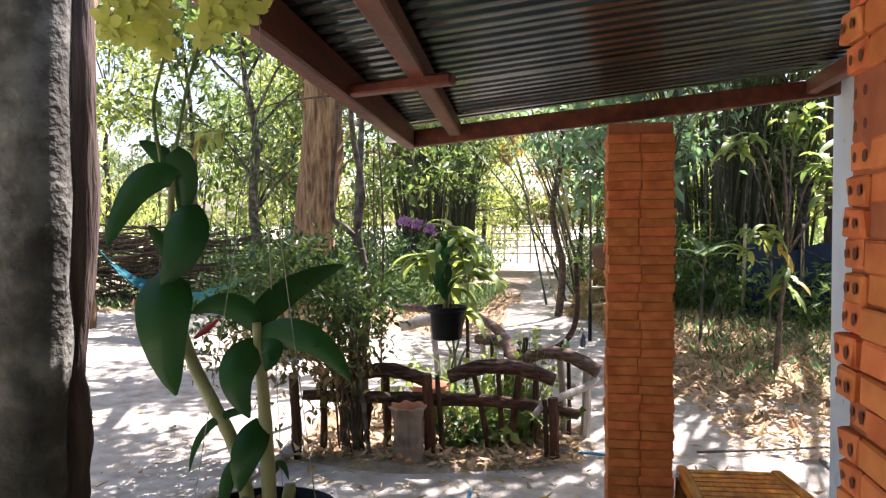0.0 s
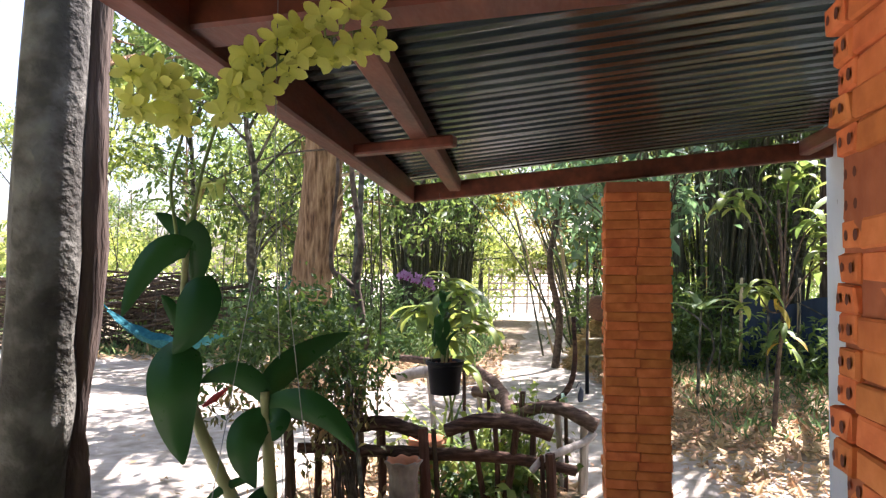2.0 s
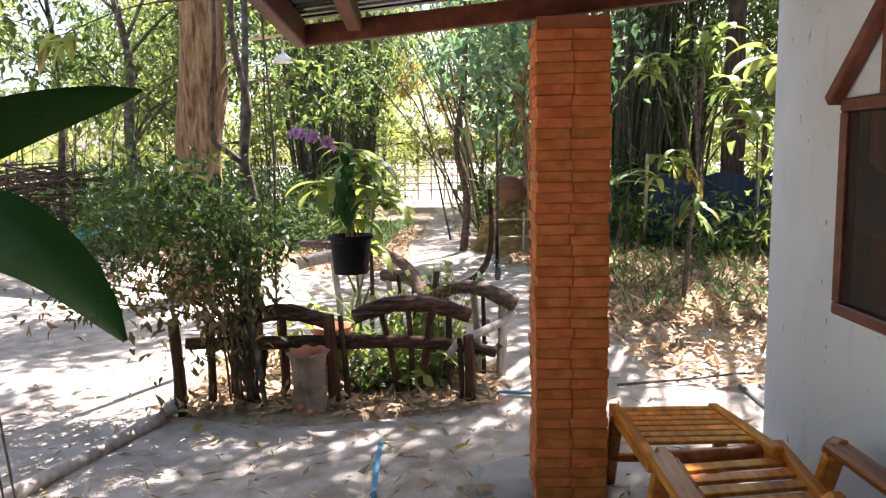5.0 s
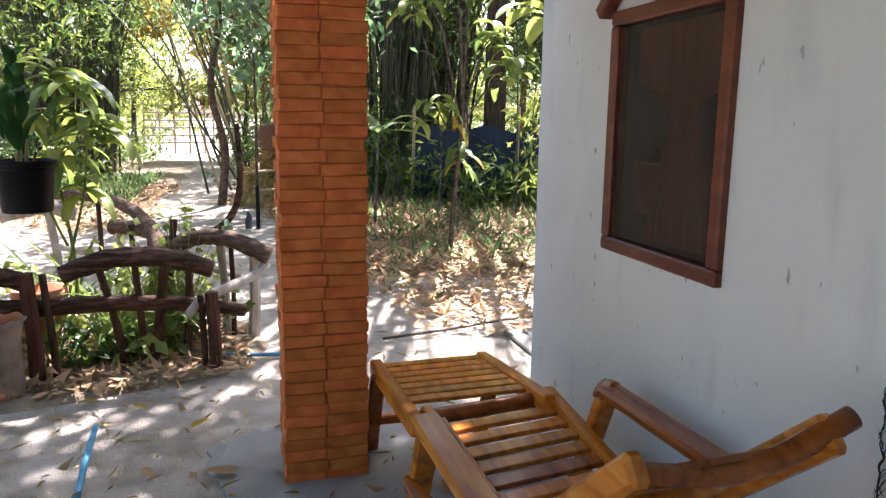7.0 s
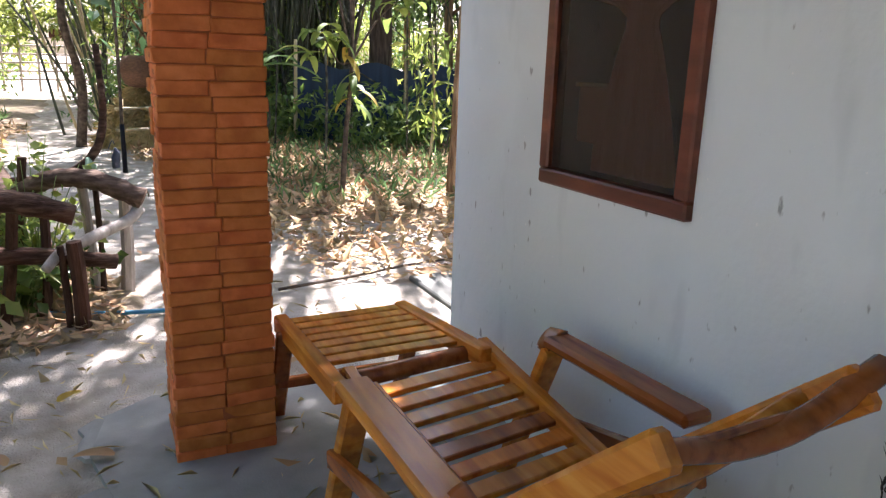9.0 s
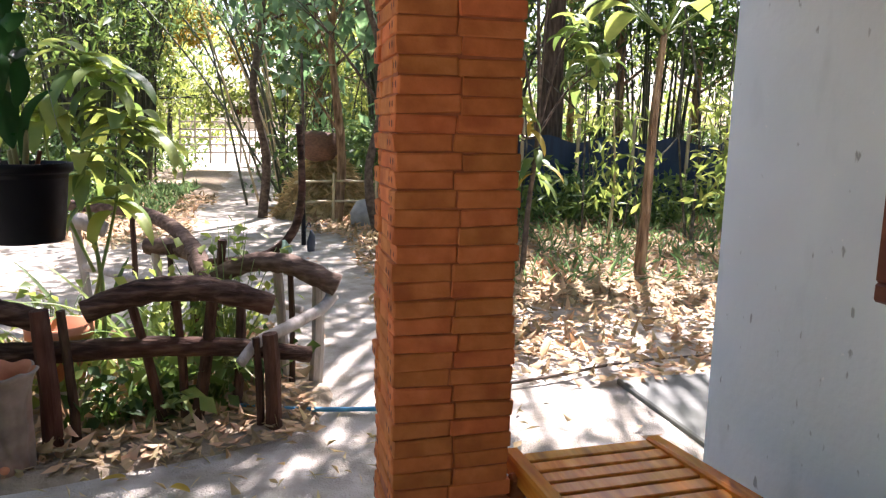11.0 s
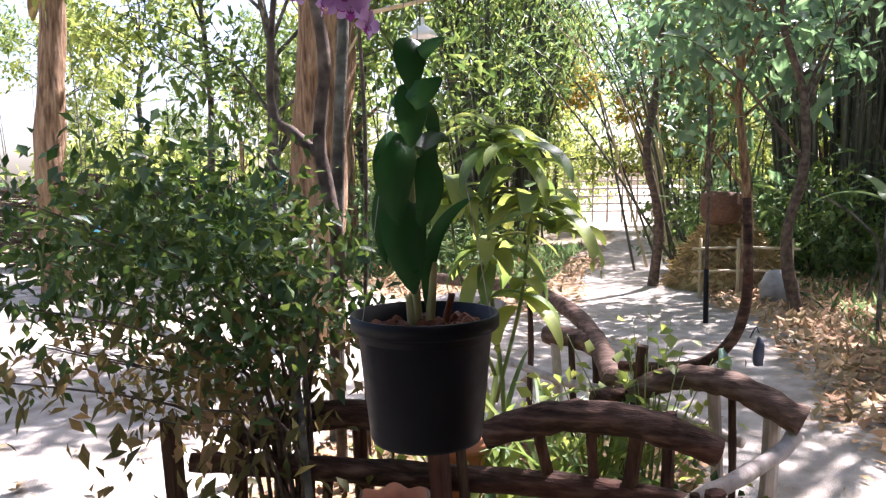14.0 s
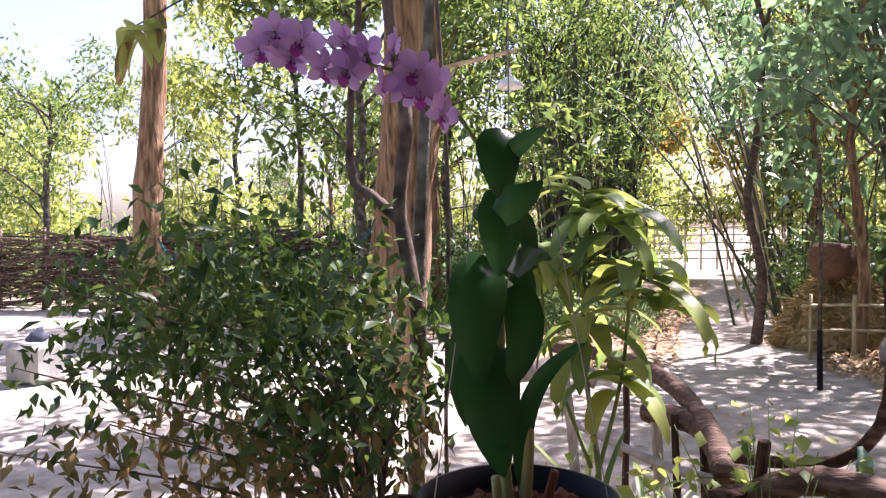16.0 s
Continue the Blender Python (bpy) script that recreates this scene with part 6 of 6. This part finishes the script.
tree("yellowing_tree", "small tree with yellowing leaves near the gate", (0.9, 24.5, 0), 6, 0.07, [(-0.9, 0, 3.6, 0.9, 500), (0.2, 0, 4.6, 1.0, 600), (-0.4, 0.4, 5.4, 0.9, 500)], M_leaf_autumn, 0.24, M_bark_grey, 61)
tree("yellowing_tree", "small tree with yellowing leaves near the gate", (-2.4, 25.5, 0), 6, 0.07, [(0.7, 0, 4.4, 0.8, 450), (-0.2, 0, 4.0, 1.0, 600)], M_leaf_autumn, 0.24, M_bark_grey, 62)

# bamboo leaning over the path
lean = thing("leaning_bamboo", "thin bamboo culms arching over the sandy path", "bamboo", (0.75, 14.2, 0))
rl = np.random.default_rng(83)
c = []
for i in range(15):
    b = Vector((rl.normal() * 0.28, rl.normal() * 0.4, -0.05))
    e = Vector((-rl.uniform(0.7, 3.0), rl.uniform(-1.2, 1.4), rl.uniform(3.6, 6.2)))
    m = b.lerp(e, 0.5) + Vector((0.25 * rl.random() - 0.05, 0, rl.uniform(0.3, 0.9)))
    v, f = tube([b, m, e], (0.022, 0.007), 6, 12)
    link("culm", v, f, M_bambu if i % 3 == 0 else M_culm, lean, smooth=True)
    sp = spline([b, m, e], 20)
    for k in range(85):
        c.append(sp[int(rl.uniform(9, 20.9))] + Vector(rl.normal(size=3) * 0.26))
V, F = leaves(c, 0.17, rl, 0.6, 0.15)
link_np("leaves", V, F, M_bamboo, lean)

# undergrowth, thin stems and far hedge
rw = np.random.default_rng(40)
lo_b, hi_b = [], []
for i in range(560):
    a, d = radians(rw.uniform(-72, 80)), rw.uniform(9.5, 24)
    x, y = d * math.sin(a), 2 + d * math.cos(a)
    if not clear(x, y) or (x < 0 and y < 12.0 + 0.1 * abs(x)) or (x > 0 and (y < 12.6 and x < 2.6)) or (x > 2 and y < 9.3 and rw.random() < 0.85):
        continue
    h = rw.uniform(0.25, 0.75) if y < 13 else rw.uniform(0.3, 1.7)
    (lo_b if rw.random() < 0.6 else hi_b).append((x, y, h * 0.6, 0.35 + 0.45 * h, int(110 + 160 * h)))
V, F = leaves(clumps(rw, lo_b, 7, 0.12), 0.15, rw)
tagged(link_np("undergrowth", V, F, M_leaf), "tangled green undergrowth of the woods", "undergrowth", kind="stuff")
V, F = leaves(clumps(rw, hi_b, 7, 0.12), 0.15, rw)
tagged(link_np("undergrowth", V, F, M_bamboo), "grey-green tangled undergrowth of the woods", "undergrowth", kind="stuff")
ms = []
for i in range(430):
    a, d = radians(rw.uniform(-60, 72)), rw.uniform(8.5, 20)
    x, y = d * math.sin(a), 2 + d * math.cos(a)
    if not clear(x, y) or (x < 0 and y < 12.4) or (x > 0 and x < 2.4 and y < 12.8):
        continue
    h = rw.uniform(1.0, 5.0)
    r0 = rw.uniform(0.008, 0.024)
    ms.append(tube([(x, y, -0.05), (x + rw.normal() * 0.1, y, h * 0.5), (x + rw.normal() * 0.55, y + rw.normal() * 0.3, h)], (r0, r0 * 0.4), 5, 6))
v, f = merge(*ms)
tagged(link("sapling_stems", v, f, M_bark_grey), "thin bare grey stems of saplings in the woods", "saplings", kind="stuff")
# unseen leaf mass added behind the camera to cut skylight on the porch
fb = []
for i in range(46):
    x, y = rw.uniform(-10, 8), rw.uniform(-9, -5)
    fb.append((x, y, rw.uniform(0.5, 3.0), 1.2, 420))
V, F = leaves(clumps(rw, fb, 8, 0.2), 0.25, rw)
tagged(link_np("hedge", V, F, M_leaf), "unseen green hedge added behind the porch to hold back skylight", "hedge", kind="stuff")
fb = []
for i in range(190):
    a = rw.uniform(-180, 180)
    d = rw.uniform(34, 52)
    x, y = d * math.sin(radians(a)), 2 + d * math.cos(radians(a))
    if -3.2 < x < 1.6 and y > 0:
        continue
    fb.append((x, y, rw.uniform(0.8, 3.0), rw.uniform(1.8, 2.8), 300))
    if not -50 < a < -27:
        fb.append((x, y, rw.uniform(4.0, 9.0), rw.uniform(2.0, 3.2), 320))
V, F = leaves(clumps(rw, fb, 8, 0.35), 0.5, rw)
tagged(link_np("far_woods", V, F, M_leaf_y), "distant sunlit light green woods", "woods", kind="stuff")

# tall added tree; its crown, out of view, shades the porch front and path
tree("added_shade_tree", "tall dark-trunked tree added to shade the porch front and path from above", (4.9, 12.6, 0), 10, 0.17,
     [(x - 2.15, y - 1.0, z, r, 760) for x, y, z, r in ((-1.0, -5.6, 5.6, 1.0), (0.3, -5.0, 6.2, 1.1), (-0.1, -4.3, 6.4, 1.0), (-1.9, -4.9, 6.0, 0.9), (-2.2, -5.4, 5.8, 0.9), (-3.6, -4.6, 6.4, 1.0), (2.0, -5.2, 5.4, 0.9), (-0.6, -6.6, 5.2, 0.8), (0.9, -6.4, 5.2, 0.8), (-1.9, -6.7, 5.4, 0.8), (-0.75, -4.7, 6.0, 0.9), (-1.45, -5.4, 5.8, 0.9), (0.65, -4.7, 6.2, 0.9), (-0.05, -5.4, 5.6, 0.9), (0.5, -5.9, 5.4, 0.9), (1.3, -5.6, 5.6, 0.8), (-0.9, -7.6, 5.0, 0.8))]
     + [(x, y, z, 0.95, 640) for x, y, z in ((-3.0, -2.8, 6.6), (-2.2, -2.3, 7.0), (-3.3, -1.2, 7.0), (-2.0, -0.7, 7.3), (-3.5, -2.0, 6.8), (-2.6, -1.6, 7.2), (-1.3, -1.4, 7.4), (-2.9, -0.3, 7.2), (-1.6, 0.0, 7.6), (-2.4, 1.2, 7.4), (-0.9, 1.4, 7.8), (0.4, 0.6, 7.8))],
     M_leaf, 0.15, M_bark_dark, 71, lean=(-0.02, -0.05), crook=0.1, per=9, spread=0.15)

# ---- fallen leaves ----
def litter(name, n, spot, size, seed, material, label):
    r = np.random.default_rng(seed)
    pts = []
    while len(pts) < n:
        p = spot(r)
        if p:
            pts.append(p)
    c = np.array(pts)
    d = r.normal(size=(n, 3)) * np.array([1, 1, 0.22])
    d /= np.linalg.norm(d, axis=1)[:, None]
    s = np.cross(d, np.array([0, 0, 1.0]) + r.normal(size=(n, 3)) * 0.3)
    s /= np.linalg.norm(s, axis=1)[:, None]
    up = np.cross(s, d)
    L = (size * r.uniform(0.5, 1.4, n))[:, None]
    W = L * r.uniform(0.14, 0.27, n)[:, None]
    m = c + d * L * 0.5
    lift = np.abs(d[:, 2:3]) * L
    c = c + np.concatenate([np.zeros((n, 2)), lift], 1)
    V = np.concatenate([c, m + s * W + up * L * 0.10, c + d * L, m - s * W + up * L * 0.10], 1).reshape(-1, 3)
    i = np.arange(n)[:, None] * 4
    F = np.concatenate([i + np.array([[0, 1, 2]]), i + np.array([[0, 2, 3]])], 1).reshape(-1, 3)
    return tagged(link_np(name, V, F, material), label, "fallen leaves", kind="stuff")


def spot_right(r):
    x, y = r.uniform(1.3, 9.5), 4.7 + 8.6 * r.random() ** 1.3
    return (x, y, 0.02 + 0.015 * r.random()) if y > 4.7 + 0.9 * r.random() + 0.3 * math.sin(x * 1.7) + (0.8 if x < 1.7 else 0) else None


def spot_bed(r):
    x, y = r.uniform(-1.25, 0.7), r.uniform(4.12, 5.9)
    return (x, y, 0.035 + 0.01 * r.random()) if y > 4.15 + 0.25 * abs(x) * (x > 0) and x + (y - 4.2) * 0.1 < 0.72 else None


def spot_back(r):
    x, y = r.uniform(-9, -1.0), r.uniform(11.2, 15)
    return (x, y, 0.03) if clear(x, y) else None


def spot_path(r):
    x, y = r.uniform(0.6, 3.0), r.uniform(6.4, 12.6)
    return (x, y, 0.03) if x > 0.95 + 0.7 * max(0, math.sin((y - 6) * 0.75)) * 0.9 and not (10.0 > y > 9.2 and x < 1.6) else None


def spot_verge(r):
    x, y = r.uniform(-3.0, -0.35), r.uniform(8.8, 15)
    return (x, y, 0.03) if x < -0.42 + 0.12 * math.sin(y * 1.9) and y > 9.0 - 0.6 * x - 0.5 + 0.5 * r.random() else None


def spot_sand(r):
    x, y = r.uniform(-3.5, 2.4), r.uniform(2.9, 8.5)
    return (x, y, 0.016)


litter("fallen_leaves", 24000, spot_right, 0.085, 1, M_dry, "dry brown leaves strewn under the young trees")
litter("fallen_leaves", 3000, spot_bed, 0.07, 2, M_dry, "dry brown leaves heaped in the garden bed")
litter("fallen_leaves", 2600, spot_back, 0.13, 3, M_dry, "dry leaves along the edge of the woods")
litter("fallen_leaves", 5200, spot_path, 0.085, 4, M_dry, "dry leaves beside the sandy path")
litter("fallen_leaves", 3200, spot_verge, 0.09, 6, M_dry, "dry leaves along the left verge of the path")
litter("fallen_leaves", 260, spot_sand, 0.07, 5, M_dry, "few dry leaves and twigs on the sand")
rt = np.random.default_rng(9)
V, F = leaves([(rt.uniform(-2.2, 1.6), rt.uniform(2.6, 4.7), 0.014) for i in range(700)], 0.09, rt, 0.0, 0.05)
V[:, 2] = np.clip(V[:, 2], 0.006, 0.03)
tagged(link_np("straw_bits", V, F, M_straw), "scattered bits of straw and twigs on the sand", "straw bits", kind="stuff")
V, F = leaves([(rt.uniform(2.0, 9), 6.8 + 7 * rt.random(), 0.03) for i in range(5200)], 0.16, rt, -0.6, 0.09)
tagged(link_np("grass", V, F, M_bamboo), "sparse thin grass under the young trees", "grass", kind="stuff")
V, F = leaves([(rt.uniform(-9, -0.9), 11.6 + 5 * rt.random(), 0.03) for i in range(9000)], 0.2, rt, -0.6, 0.09)
tagged(link_np("grass", V, F, M_bamboo), "sparse thin grass at the edge of the woods", "grass", kind="stuff")
for i, (x, y, s, c) in enumerate(((-0.95, 3.95, 0.11, 0), (0.62, 3.25, 0.12, 1), (0.9, 2.75, 0.1, 1), (0.18, 4.0, 0.09, 0), (0.45, 3.7, 0.1, 0), (0.33, 3.3, 0.08, 1), (0.02, 4.1, 0.08, 0), (0.55, 3.0, 0.09, 1), (1.25, 4.6, 0.1, 1))):
    t = thing("fallen_leaf", "single curled yellow-brown leaf lying on the ground", "leaf", (x, y, 0.022), "single fallen leaves", rz=i * 77)
    strap("blade", (0, 0, 0), 0, 12, s, s * 0.42, 24, t, M_leaf_autumn if c == 0 else M_dry, 0.2)

# ---- pipes, curb and broken cement at the porch edge ----
pipe = thing("blue_pipe", "short pale blue plastic pipe sticking out of the sand", "pipe", (0, 0, 0))
rod("pipe_body", [(0.11, 3.2, 0.012), (0.085, 3.5, 0.022), (0.07, 3.78, 0.03)], (0.012, 0.012), M_blue_pipe, pipe, 10, 0, 1, 8)
twig = thing("long_twig", "long thin dry branch lying across the sandy ground", "branch", (0, 0, 0))
rod("twig_body", [(1.45, 4.74, 0.02), (1.9, 4.82, 0.03), (2.4, 4.98, 0.025), (3.0, 5.0, 0.03)], (0.010, 0.006), M_twig, twig, 6, 0.2, 1, 16)
hose = thing("garden_hose", "blue garden hose lying across the sand", "hose", (0, 0, 0))
rod("hose_body", [(0.30, 4.72, 0.03), (0.62, 4.62, 0.025), (0.95, 4.57, 0.022), (1.12, 4.56, 0.02)], (0.011, 0.011), M_blue_pipe, hose, 8, 0, 1, 40)
curb = thing("log_curb", "pale weathered pole laid along the sand as an edging", "edging", (0, 0, 0))
rod("pole", [(-1.62, 2.7, 0.02), (-1.42, 3.4, 0.025), (-1.22, 4.15, 0.025)], (0.04, 0.038), M_greywood, curb, 9, 0.12, 1, 14)
curb2 = thing("log_curb", "pale weathered pole laid beside the garden bed", "edging", (0, 0, 0))
rod("pole", [(-1.20, 4.2, 0.035), (-1.30, 4.7, 0.035), (-1.42, 5.2, 0.035)], (0.05, 0.045), M_greywood, curb2, 9, 0.15, 2, 10)
rk = random.Random(3)
for x, y, r in ((0.60, 3.42, 0.15), (0.58, 3.02, 0.10)):
    t = thing("broken_cement", "broken flat piece of grey cement at the floor's edge", "cement", (x, y, 0.0), "broken cement pieces", rz=rk.uniform(0, 360))
    bm = bmesh.new()
    n = 17
    pts = []
    for k in range(n):
        q = r * (0.85 + 0.35 * noise.noise(Vector((k * 0.9, x * 5, y * 5))) + rk.uniform(-0.06, 0.06))
        pts.append((q * 1.2 * math.cos(2 * math.pi * k / n), q * 0.75 * math.sin(2 * math.pi * k / n)))
    lo = [bm.verts.new((a, b, -0.03)) for a, b in pts]
    hi = [bm.verts.new((a * 0.95, b * 0.95, 0.004 + 0.006 * rk.random())) for a, b in pts]
    bm.faces.new(hi)
    for k in range(n):
        bm.faces.new((lo[k], lo[(k + 1) % n], hi[(k + 1) % n], hi[k]))
    part("piece", bm, M_cement, t)

pillar(0.80, 3.15, 1.99, 1, "orange perforated-brick pillar carrying the porch roof", 0.0062)
pillar(1.006, 0.53, 2.03, 2, "orange perforated-brick pillar with rough toothed corner", 0.0105)
